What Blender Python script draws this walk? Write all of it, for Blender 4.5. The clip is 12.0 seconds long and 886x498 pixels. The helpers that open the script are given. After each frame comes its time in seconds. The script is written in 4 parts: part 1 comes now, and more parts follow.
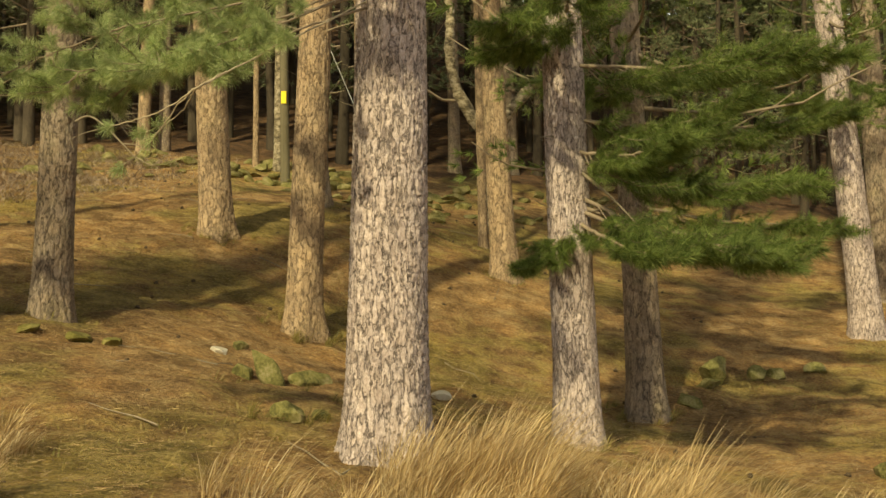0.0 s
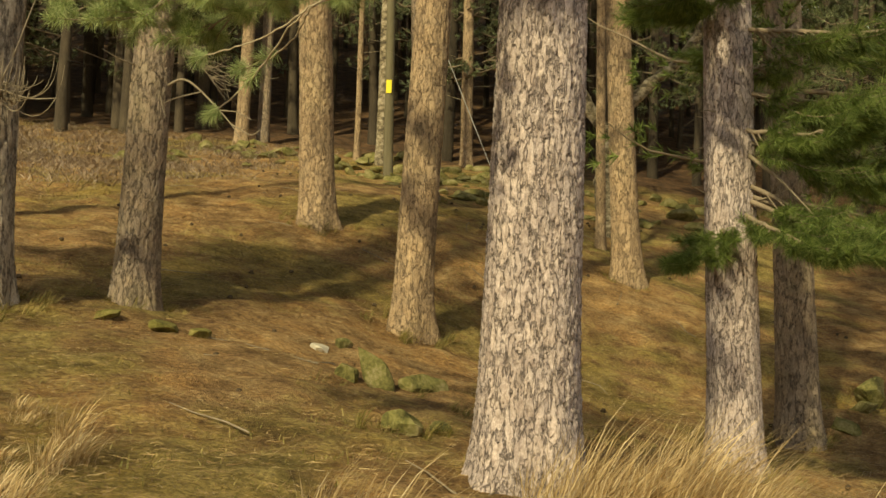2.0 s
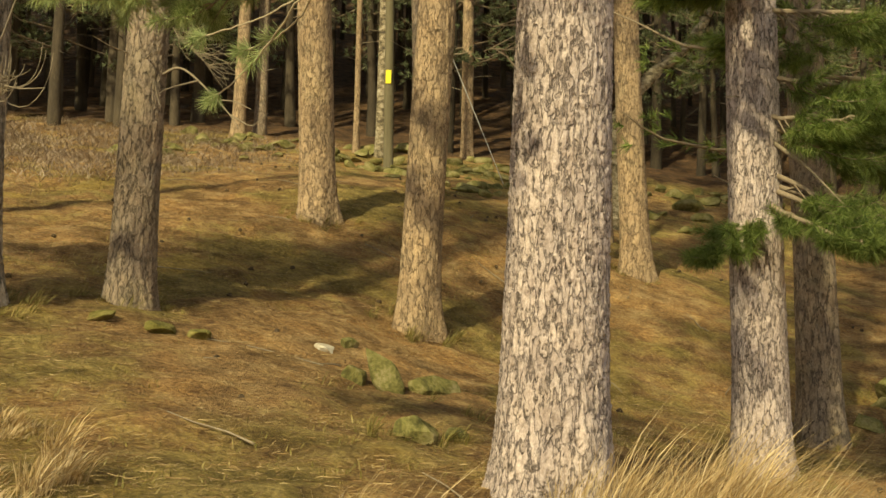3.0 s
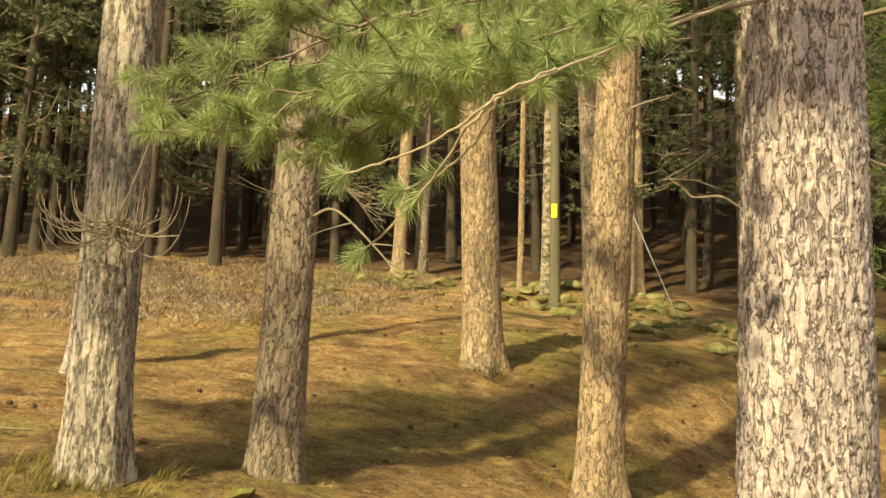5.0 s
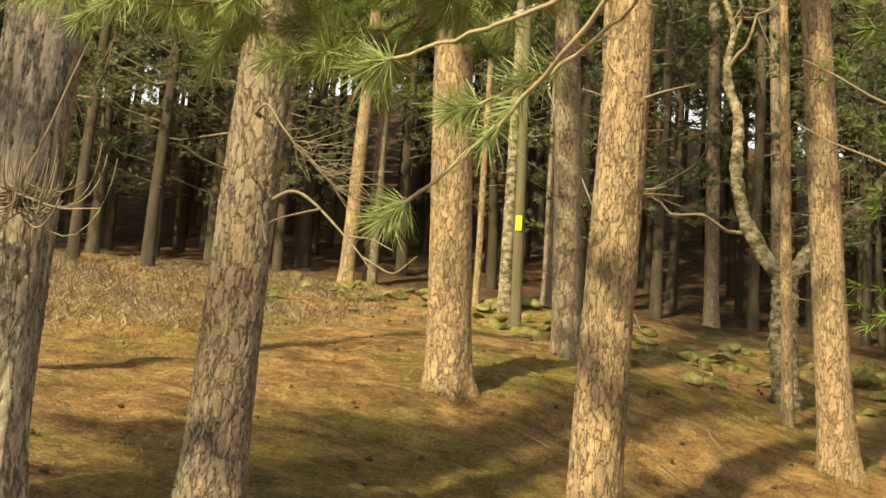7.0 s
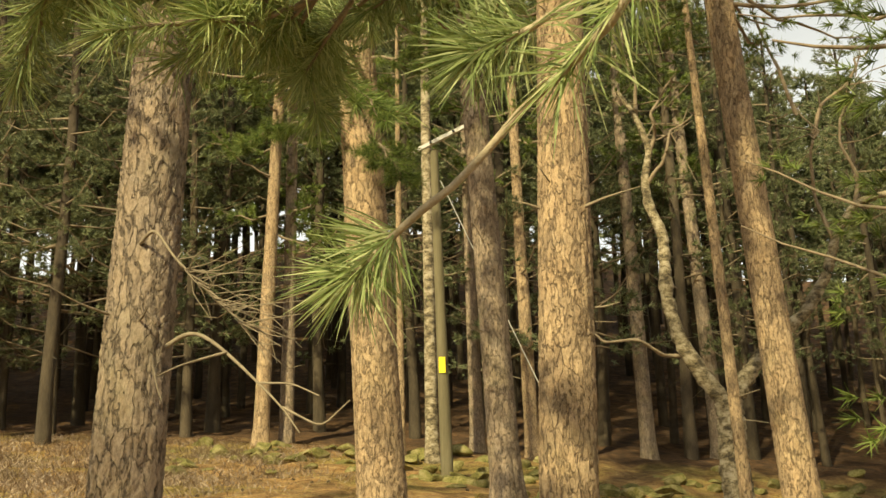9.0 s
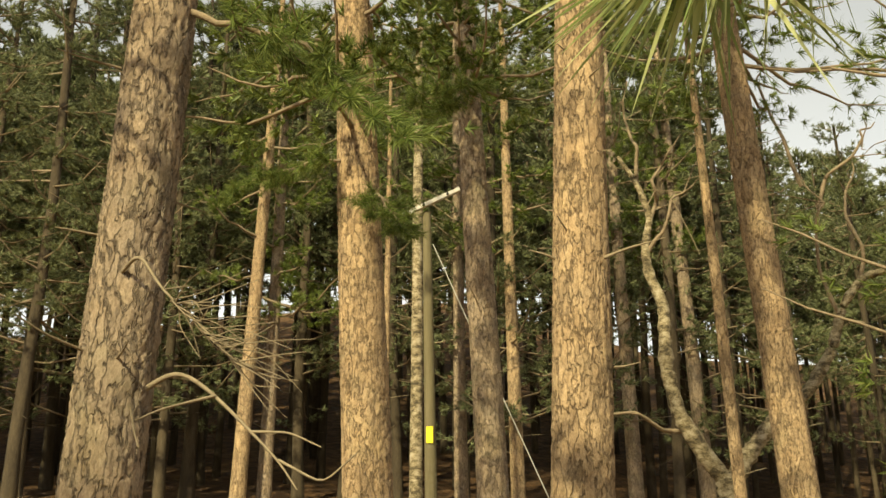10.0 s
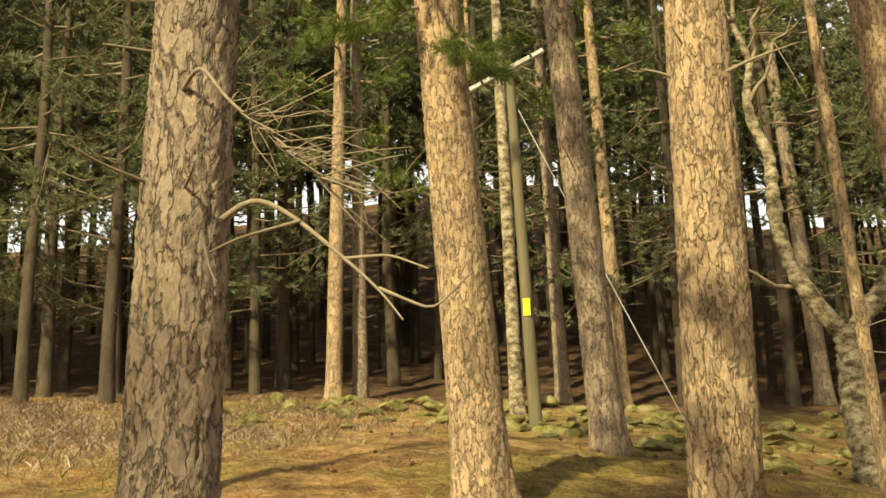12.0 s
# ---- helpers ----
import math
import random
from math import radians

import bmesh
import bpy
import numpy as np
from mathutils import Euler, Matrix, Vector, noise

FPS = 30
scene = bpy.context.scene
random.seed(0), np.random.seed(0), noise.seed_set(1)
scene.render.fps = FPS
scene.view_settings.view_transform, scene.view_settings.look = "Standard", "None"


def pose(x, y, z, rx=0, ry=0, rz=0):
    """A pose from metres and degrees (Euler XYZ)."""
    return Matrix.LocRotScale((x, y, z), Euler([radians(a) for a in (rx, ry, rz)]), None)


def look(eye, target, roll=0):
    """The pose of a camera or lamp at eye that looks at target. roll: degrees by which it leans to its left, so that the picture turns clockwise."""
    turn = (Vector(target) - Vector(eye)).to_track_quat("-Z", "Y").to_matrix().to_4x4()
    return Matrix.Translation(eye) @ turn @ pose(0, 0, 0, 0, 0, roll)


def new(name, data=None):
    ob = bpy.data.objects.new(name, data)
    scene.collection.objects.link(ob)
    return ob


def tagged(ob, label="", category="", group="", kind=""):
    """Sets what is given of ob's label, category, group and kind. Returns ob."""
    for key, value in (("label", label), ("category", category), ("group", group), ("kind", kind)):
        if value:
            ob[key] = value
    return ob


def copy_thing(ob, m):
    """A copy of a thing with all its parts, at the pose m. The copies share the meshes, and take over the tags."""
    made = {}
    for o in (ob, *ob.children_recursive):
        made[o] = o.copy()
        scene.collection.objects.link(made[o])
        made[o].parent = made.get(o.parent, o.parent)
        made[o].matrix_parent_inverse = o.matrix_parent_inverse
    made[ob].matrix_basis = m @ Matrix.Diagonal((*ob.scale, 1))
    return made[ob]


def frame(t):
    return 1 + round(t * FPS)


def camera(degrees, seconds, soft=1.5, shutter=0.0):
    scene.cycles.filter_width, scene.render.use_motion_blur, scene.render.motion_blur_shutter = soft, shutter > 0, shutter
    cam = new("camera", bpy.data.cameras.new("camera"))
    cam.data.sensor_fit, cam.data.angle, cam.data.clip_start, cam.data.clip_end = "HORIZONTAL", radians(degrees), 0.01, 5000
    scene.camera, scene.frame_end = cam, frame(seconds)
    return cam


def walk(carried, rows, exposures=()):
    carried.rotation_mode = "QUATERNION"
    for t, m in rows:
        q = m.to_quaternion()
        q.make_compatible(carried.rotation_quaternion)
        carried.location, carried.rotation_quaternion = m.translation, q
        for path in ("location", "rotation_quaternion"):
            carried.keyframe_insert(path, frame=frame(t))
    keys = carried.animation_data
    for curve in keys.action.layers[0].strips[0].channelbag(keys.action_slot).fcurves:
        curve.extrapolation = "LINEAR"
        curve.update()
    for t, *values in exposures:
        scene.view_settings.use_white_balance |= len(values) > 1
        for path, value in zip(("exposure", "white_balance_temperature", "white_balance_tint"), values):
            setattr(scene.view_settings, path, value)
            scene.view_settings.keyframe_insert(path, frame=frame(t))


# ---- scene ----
cam = camera(40.5, 12.0)
PATH = [
    (0, (0.035, -0.763, 1.406), (0.026, 1.231, 1.563), -0.3),
    (0.5, (-0.057, -0.319, 1.37), (-0.18, 1.674, 1.498), 0.7),
    (1, (-0.109, 0.101, 1.36), (-0.27, 2.09, 1.487), -0.5),
    (1.5, (-0.179, 0.412, 1.359), (-0.443, 2.391, 1.485), 0.8),
    (2, (-0.346, 0.74, 1.353), (-0.506, 2.726, 1.523), 1.8),
    (2.5, (-0.418, 0.946, 1.363), (-0.563, 2.936, 1.499), 1.5),
    (4.5, (-0.739, 2.141, 1.677), (-1.061, 4.087, 2.013), 1.3),
    (5, (-0.785, 2.444, 1.737), (-1.203, 4.365, 2.103), 1.9),
    (5.5, (-0.93, 2.833, 1.731), (-1.353, 4.759, 2.063), 0.7),
    (6, (-1.097, 3.115, 1.742), (-1.451, 5.061, 2.038), 1.8),
    (6.5, (-1.284, 3.582, 1.83), (-1.591, 5.524, 2.194), 4.3),
    (8.5, (-1.654, 4.877, 2.051), (-1.916, 6.806, 2.507), -0.9),
    (9, (-1.727, 5.175, 2.095), (-1.89, 7.062, 2.738), -1.5),
    (9.5, (-1.807, 5.498, 2.128), (-1.986, 7.337, 2.892), 1.3),
    (10, (-1.964, 5.835, 2.152), (-2.09, 7.681, 2.912), -0.2),
    (10.5, (-1.992, 5.986, 2.127), (-2.067, 7.87, 2.795), -1.1),
    (11, (-2.01, 6.304, 2.127), (-2.149, 8.196, 2.759), 1.1),
    (11.5, (-2.095, 6.529, 2.101), (-2.255, 8.417, 2.741), 0.4),
    (12, (-2.175, 6.696, 2.111), (-2.445, 8.587, 2.704), -2.2),
]
walk(cam, [(t, look(eye, target, roll)) for t, eye, target, roll in PATH], [(0.0, 0.0, 7300, 1), (1.0, -0.2, 7300, 1), (2.7, 0.02, 7200, 1), (4.5, 0.44, 7200, 1), (5.5, 0.68, 7200, 1), (6.7, 0.58, 7200, 1), (8.5, 0.42, 7400, 1), (10.0, 0.38, 7300, 1), (12.0, 0.57, 7400, 1)])

# ---- world and sun ----
SUN_TRAVEL = Vector((0.35, 0.936, -0.68)).normalized()
world = bpy.data.worlds.new("sky")
scene.world = world
world.use_nodes = True
wn = world.node_tree
sky = wn.nodes.new("ShaderNodeTexSky")
sky.sky_type = "NISHITA"
sky.sun_disc = False
sky.sun_elevation = math.asin(-SUN_TRAVEL.z)
sky.sun_rotation = math.atan2(-SUN_TRAVEL.x, -SUN_TRAVEL.y)
sky.dust_density = 5.0
veil = wn.nodes.new("ShaderNodeMix")
veil.data_type = "RGBA"
cloud = wn.nodes.new("ShaderNodeTexNoise")
cloud.inputs["Scale"].default_value, cloud.inputs["Detail"].default_value = 2.5, 6.0
amount = wn.nodes.new("ShaderNodeMapRange")
amount.inputs[1].default_value, amount.inputs[2].default_value, amount.inputs[3].default_value, amount.inputs[4].default_value = 0.35, 0.65, 0.35, 0.85
wn.links.new(cloud.outputs["Fac"], amount.inputs[0])
wn.links.new(amount.outputs[0], veil.inputs[0])
wn.links.new(sky.outputs[0], veil.inputs[6])
veil.inputs[7].default_value = (6.5, 6.5, 6.5, 1.0)
# thin bright haze towards the horizon
where = wn.nodes.new("ShaderNodeTexCoord")
height = wn.nodes.new("ShaderNodeSeparateXYZ")
wn.links.new(where.outputs["Generated"], height.inputs[0])
low = wn.nodes.new("ShaderNodeMapRange")
low.interpolation_type = "SMOOTHSTEP"
low.inputs[1].default_value, low.inputs[2].default_value, low.inputs[3].default_value, low.inputs[4].default_value = 0.0, 0.8, 0.9, 0.0
wn.links.new(height.outputs[2], low.inputs[0])
haze = wn.nodes.new("ShaderNodeMix")
haze.data_type = "RGBA"
wn.links.new(low.outputs[0], haze.inputs[0])
wn.links.new(veil.outputs[2], haze.inputs[6])
haze.inputs[7].default_value = (21.5, 22.0, 24.0, 1.0)
wn.links.new(haze.outputs[2], wn.nodes["Background"].inputs[0])
wn.nodes["Background"].inputs[1].default_value = 0.056
sun_data = bpy.data.lights.new("sun", "SUN")
sun_data.energy, sun_data.angle, sun_data.color = 5.0, radians(1.8), (1.0, 0.9, 0.63)
sun = new("sun", sun_data)
sun.matrix_world = look((-14, -30, 24), Vector((-14, -30, 24)) + SUN_TRAVEL)


# ---- materials ----
def material(name, rough=0.9):
    m = bpy.data.materials.new(name)
    m.use_nodes = True
    n = m.node_tree.nodes
    b = n["Principled BSDF"]
    b.inputs["Roughness"].default_value = rough
    b.inputs["Specular IOR Level"].default_value = 0.25
    return m, n, m.node_tree.links, b


def noise_node(n, links, vec, scale, detail=6.0, rough=0.6):
    t = n.new("ShaderNodeTexNoise")
    t.inputs["Scale"].default_value, t.inputs["Detail"].default_value, t.inputs["Roughness"].default_value = scale, detail, rough
    links.new(vec, t.inputs["Vector"])
    return t.outputs["Fac"]


def ramp(n, links, fac, stops):
    r = n.new("ShaderNodeValToRGB")
    while len(r.color_ramp.elements) < len(stops):
        r.color_ramp.elements.new(0.5)
    for e, (p, c) in zip(r.color_ramp.elements, stops):
        e.position, e.color = p, (*c, 1.0)
    links.new(fac, r.inputs[0])
    return r.outputs[0]


def blend(n, links, fac, a, b, mode="MIX"):
    x = n.new("ShaderNodeMix")
    x.data_type, x.blend_type = "RGBA", mode
    for sock, v in ((x.inputs[0], fac), (x.inputs[6], a), (x.inputs[7], b)):
        if isinstance(v, (int, float)):
            sock.default_value = v
        elif isinstance(v, tuple):
            sock.default_value = (*v, 1.0)
        else:
            links.new(v, sock)
    return x.outputs[2]


def bump(n, links, b, height, strength, distance):
    u = n.new("ShaderNodeBump")
    u.inputs["Strength"].default_value, u.inputs["Distance"].default_value = strength, distance
    links.new(height, u.inputs["Height"])
    links.new(u.outputs[0], b.inputs["Normal"])


def mapped(n, links, scale):
    c = n.new("ShaderNodeTexCoord")
    m = n.new("ShaderNodeMapping")
    m.inputs["Scale"].default_value = scale
    links.new(c.outputs["Object"], m.inputs["Vector"])
    return m.outputs[0]


def bark_material(name, plate, warm, crack, moss=0.0, scale=17.0, tall=0.36, crack_width=0.065):
    """Weathered bark: rough upright plates, mottled and scaly, parted by ragged fissures; 'fissure' marks the furrows built into the mesh."""
    m, n, links, b = material(name, 0.95)
    v = mapped(n, links, (1, 1, tall))
    even = mapped(n, links, (1, 1, 1))
    scaly = mapped(n, links, (1, 1, 0.55))
    fine = noise_node(n, links, scaly, 95, 8, 0.75)
    flake = noise_node(n, links, scaly, 34, 6, 0.7)
    warp = blend(n, links, 0.05, v, noise_color(n, links, v, 14), "LINEAR_LIGHT")
    warp = blend(n, links, 0.03, warp, noise_color(n, links, v, 45), "LINEAR_LIGHT")
    edge = n.new("ShaderNodeTexVoronoi")
    tone = n.new("ShaderNodeTexVoronoi")
    edge.feature = "DISTANCE_TO_EDGE"
    for t in (tone, edge):
        t.inputs["Scale"].default_value = scale
        links.new(warp, t.inputs["Vector"])
    split = n.new("ShaderNodeSeparateColor")
    links.new(tone.outputs["Color"], split.inputs[0])
    rift = noise_node(n, links, warp, scale * 1.25, 7, 0.68)
    c = ramp(n, links, noise_node(n, links, even, 4, 4), [(0.35, plate), (0.65, warm)])
    c = blend(n, links, 0.7, c, ramp(n, links, split.outputs[0], [(0.0, (0.76, 0.74, 0.73)), (0.5, (1.0, 1.0, 1.0)), (1.0, (1.2, 1.2, 1.18))]), "MULTIPLY")
    c = blend(n, links, 0.9, c, ramp(n, links, flake, [(0.34, (0.68, 0.64, 0.62)), (0.5, (1.0, 0.98, 0.97)), (0.66, (1.2, 1.19, 1.18))]), "MULTIPLY")
    c = blend(n, links, 0.8, c, ramp(n, links, fine, [(0.3, (0.5, 0.48, 0.46)), (0.7, (1.3, 1.3, 1.3))]), "MULTIPLY")
    gap = ramp(n, links, edge.outputs["Distance"], [(0.15 * crack_width, (0.8, 0.8, 0.8)), (1.3 * crack_width, (0, 0, 0))])
    gap = blend(n, links, 1.0, gap, ramp(n, links, flake, [(0.42, (1, 1, 1)), (0.62, (0.3, 0.3, 0.3))]), "MULTIPLY")
    torn = ramp(n, links, rift, [(0.28, (0.5, 0.5, 0.5)), (0.4, (0, 0, 0))])
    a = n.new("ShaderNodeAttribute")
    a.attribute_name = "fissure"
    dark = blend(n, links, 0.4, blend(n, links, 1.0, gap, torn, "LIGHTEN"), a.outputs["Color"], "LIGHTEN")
    if moss:
        g = ramp(n, links, noise_node(n, links, even, 3, 5), [(0.5, (0, 0, 0)), (0.75, (moss, moss, moss))])
        c = blend(n, links, g, c, (0.16, 0.16, 0.07))
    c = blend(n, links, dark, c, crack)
    links.new(c, b.inputs["Base Color"])
    h = blend(n, links, 0.4, blend(n, links, dark, (0.85, 0.85, 0.85), (0.0, 0.0, 0.0)), blend(n, links, 0.4, flake, fine))
    bump(n, links, b, h, 1.0, 0.03)
    return m


def noise_color(n, links, vec, scale):
    t = n.new("ShaderNodeTexNoise")
    t.inputs["Scale"].default_value = scale
    links.new(vec, t.inputs["Vector"])
    return t.outputs["Color"]


def plain_material(name, stops, scale, rough=0.85, relief=0.3, stretch=(1, 1, 1), depth=0.01, random_tint=0.0):
    m, n, links, b = material(name, rough)
    v = mapped(n, links, stretch)
    f = noise_node(n, links, v, scale)
    g = noise_node(n, links, v, scale * 7.3, 5)
    c = ramp(n, links, blend(n, links, 0.35, f, g), stops)
    if random_tint:
        o = n.new("ShaderNodeObjectInfo")
        r = ramp(n, links, o.outputs["Random"], [(0, (1 - random_tint,) * 3), (1, (1 + random_tint,) * 3)])
        c = blend(n, links, 1.0, c, r, "MULTIPLY")
    links.new(c, b.inputs["Base Color"])
    bump(n, links, b, g, relief, depth)
    return m


def needle_material(name, stops, through_light=0.25):
    """Every needle tuft takes its own tint; thin needles let some light through."""
    m, n, links, b = material(name, 0.5)
    g = n.new("ShaderNodeNewGeometry")
    c = ramp(n, links, g.outputs["Random Per Island"], stops)
    v = mapped(n, links, (1, 1, 1))
    patch = ramp(n, links, noise_node(n, links, v, 2.2, 3), [(0.3, (0.7, 0.7, 0.7)), (0.7, (1.2, 1.2, 1.1))])
    c = blend(n, links, 1.0, c, patch, "MULTIPLY")
    links.new(c, b.inputs["Base Color"])
    t = n.new("ShaderNodeBsdfTranslucent")
    links.new(c, t.inputs[0])
    s = n.new("ShaderNodeMixShader")
    s.inputs[0].default_value = through_light
    links.new(b.outputs[0], s.inputs[1])
    links.new(t.outputs[0], s.inputs[2])
    links.new(s.outputs[0], n["Material Output"].inputs[0])
    return m


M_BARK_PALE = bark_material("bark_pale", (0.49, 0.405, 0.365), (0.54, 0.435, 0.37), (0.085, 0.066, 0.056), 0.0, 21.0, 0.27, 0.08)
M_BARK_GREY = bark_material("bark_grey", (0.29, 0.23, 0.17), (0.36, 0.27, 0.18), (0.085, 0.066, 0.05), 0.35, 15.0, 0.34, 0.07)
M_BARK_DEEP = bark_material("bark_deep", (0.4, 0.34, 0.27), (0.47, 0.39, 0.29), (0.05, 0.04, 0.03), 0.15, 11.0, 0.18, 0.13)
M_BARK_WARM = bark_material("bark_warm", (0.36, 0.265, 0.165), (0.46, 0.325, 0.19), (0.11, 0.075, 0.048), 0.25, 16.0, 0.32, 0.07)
# far bark colour is darkened to stand in for the canopy's shade
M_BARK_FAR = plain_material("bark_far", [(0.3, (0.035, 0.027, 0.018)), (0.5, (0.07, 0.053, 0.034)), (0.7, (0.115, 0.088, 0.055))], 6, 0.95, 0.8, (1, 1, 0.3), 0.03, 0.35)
M_BIRCH = plain_material("birch_bark", [(0.42, (0.07, 0.055, 0.035)), (0.5, (0.24, 0.19, 0.11)), (0.6, (0.45, 0.38, 0.27))], 7, 0.85, 0.7, (1, 1, 1.6), 0.02)
M_TWIG = plain_material("dead_twig", [(0.3, (0.16, 0.125, 0.08)), (0.7, (0.34, 0.27, 0.18))], 20, 0.9, 0.4)
M_LIMB = plain_material("limb_bark", [(0.3, (0.16, 0.12, 0.08)), (0.7, (0.34, 0.26, 0.17))], 14, 0.9, 0.6)
M_SHOOT = plain_material("shoot_bark", [(0.3, (0.26, 0.2, 0.12)), (0.7, (0.52, 0.43, 0.28))], 60, 0.8, 0.4)
M_NEEDLE_NEAR = needle_material("needles_near", [(0.0, (0.17, 0.23, 0.078)), (0.5, (0.32, 0.38, 0.145)), (1.0, (0.56, 0.58, 0.3))], 0.35)
M_NEEDLE_MID = needle_material("needles_mid", [(0.0, (0.07, 0.1, 0.022)), (0.6, (0.16, 0.21, 0.05)), (1.0, (0.28, 0.32, 0.1))])
M_NEEDLE_BOUGH = needle_material("needles_bough", [(0.0, (0.08, 0.12, 0.034)), (0.6, (0.19, 0.25, 0.062)), (1.0, (0.36, 0.41, 0.14))], 0.45)
M_NEEDLE_FAR = needle_material("needles_far", [(0.0, (0.085, 0.1, 0.052)), (0.6, (0.19, 0.21, 0.105)), (1.0, (0.34, 0.36, 0.2))])
M_STONE = plain_material("mossy_stone", [(0.4, (0.09, 0.082, 0.026)), (0.5, (0.18, 0.16, 0.05)), (0.62, (0.3, 0.25, 0.12))], 5, 0.95, 0.8, (1, 1, 1), 0.03, 0.2)
M_MOSS = plain_material("bright_moss", [(0.38, (0.1, 0.09, 0.022)), (0.5, (0.21, 0.18, 0.045)), (0.62, (0.32, 0.265, 0.09))], 9, 1.0, 1.0, (1, 1, 1), 0.03, 0.1)
M_STONE_PALE = plain_material("pale_stone", [(0.3, (0.42, 0.36, 0.26)), (0.7, (0.6, 0.54, 0.42))], 8, 0.9, 0.6)
M_POLE = plain_material("pole_wood", [(0.3, (0.1, 0.084, 0.046)), (0.7, (0.19, 0.158, 0.09))], 10, 0.85, 0.5, (1, 1, 0.08))
M_ARM = plain_material("crossarm_wood", [(0.3, (0.4, 0.37, 0.32)), (0.7, (0.62, 0.58, 0.52))], 12, 0.7, 0.4, (1, 0.2, 1))
M_YELLOW = plain_material("yellow_plate", [(0.3, (0.8, 0.62, 0.02)), (0.7, (0.85, 0.68, 0.04))], 10, 0.45, 0.05)
M_BLACK = plain_material("black_print", [(0.3, (0.02, 0.02, 0.02)), (0.7, (0.03, 0.03, 0.03))], 10, 0.5, 0.05)
M_WIRE = plain_material("galvanised_wire", [(0.3, (0.38, 0.36, 0.32)), (0.7, (0.5, 0.48, 0.43))], 30, 0.5, 0.1)
M_CONE = plain_material("pine_cone", [(0.3, (0.05, 0.035, 0.02)), (0.7, (0.12, 0.08, 0.045))], 60, 0.9, 0.5)
M_STRAW = needle_material("dry_grass", [(0.0, (0.36, 0.24, 0.11)), (0.6, (0.6, 0.43, 0.22)), (1.0, (0.78, 0.61, 0.38))], 0.3)
M_GREEN_GRASS = needle_material("short_grass", [(0.0, (0.16, 0.14, 0.035)), (0.6, (0.28, 0.23, 0.07)), (1.0, (0.42, 0.32, 0.13))], 0.2)
M_LITTER = needle_material("needle_litter", [(0.0, (0.17, 0.095, 0.04)), (0.6, (0.36, 0.22, 0.095)), (1.0, (0.54, 0.39, 0.2))], 0.0)
M_BRACKEN = needle_material("dead_bracken", [(0.0, (0.16, 0.105, 0.07)), (0.6, (0.32, 0.235, 0.165)), (1.0, (0.48, 0.37, 0.28))], 0.1)


def ground_material():
    m, n, links, b = material("forest_floor", 1.0)
    v = mapped(n, links, (1, 1, 1))
    broad = noise_node(n, links, v, 0.45, 4)
    mid = noise_node(n, links, v, 3.5, 8, 0.7)
    fine = noise_node(n, links, v, 28, 10, 0.8)
    litter = ramp(n, links, mid, [(0.34, (0.17, 0.095, 0.04)), (0.5, (0.34, 0.205, 0.085)), (0.66, (0.5, 0.34, 0.16))])
    moss = ramp(n, links, mid, [(0.34, (0.13, 0.11, 0.028)), (0.5, (0.25, 0.195, 0.055)), (0.66, (0.4, 0.305, 0.1))])
    where = ramp(n, links, blend(n, links, 0.3, broad, mid), [(0.485, (0, 0, 0)), (0.565, (0.8, 0.8, 0.8))])
    c = blend(n, links, where, litter, moss)
    patch = noise_node(n, links, v, 1.3, 5, 0.65)
    c = blend(n, links, 0.8, c, ramp(n, links, patch, [(0.35, (0.55, 0.52, 0.47)), (0.48, (1, 1, 1)), (0.65, (1.3, 1.2, 1.05))]), "MULTIPLY")
    c = blend(n, links, 0.85, c, ramp(n, links, fine, [(0.32, (0.38, 0.34, 0.31)), (0.5, (1.0, 1.0, 1.0)), (0.68, (1.6, 1.52, 1.4))]), "MULTIPLY")
    # bare reddish-brown needle litter under the plantation, darkened to stand in for shade
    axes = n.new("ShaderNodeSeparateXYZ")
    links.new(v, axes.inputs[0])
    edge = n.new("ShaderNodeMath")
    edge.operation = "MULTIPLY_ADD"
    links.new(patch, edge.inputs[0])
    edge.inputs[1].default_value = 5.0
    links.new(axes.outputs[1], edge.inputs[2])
    wood_shade = n.new("ShaderNodeMapRange")
    wood_shade.inputs[1].default_value, wood_shade.inputs[2].default_value = 30.0, 31.5
    links.new(edge.outputs[0], wood_shade.inputs[0])
    shaded_litter = ramp(n, links, mid, [(0.34, (0.05, 0.03, 0.016)), (0.5, (0.105, 0.058, 0.028)), (0.68, (0.2, 0.11, 0.05))])
    c = blend(n, links, wood_shade.outputs[0], c, shaded_litter)
    links.new(c, b.inputs["Base Color"])
    bump(n, links, b, blend(n, links, 0.5, mid, fine), 1.0, 0.08)
    return m


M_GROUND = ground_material()


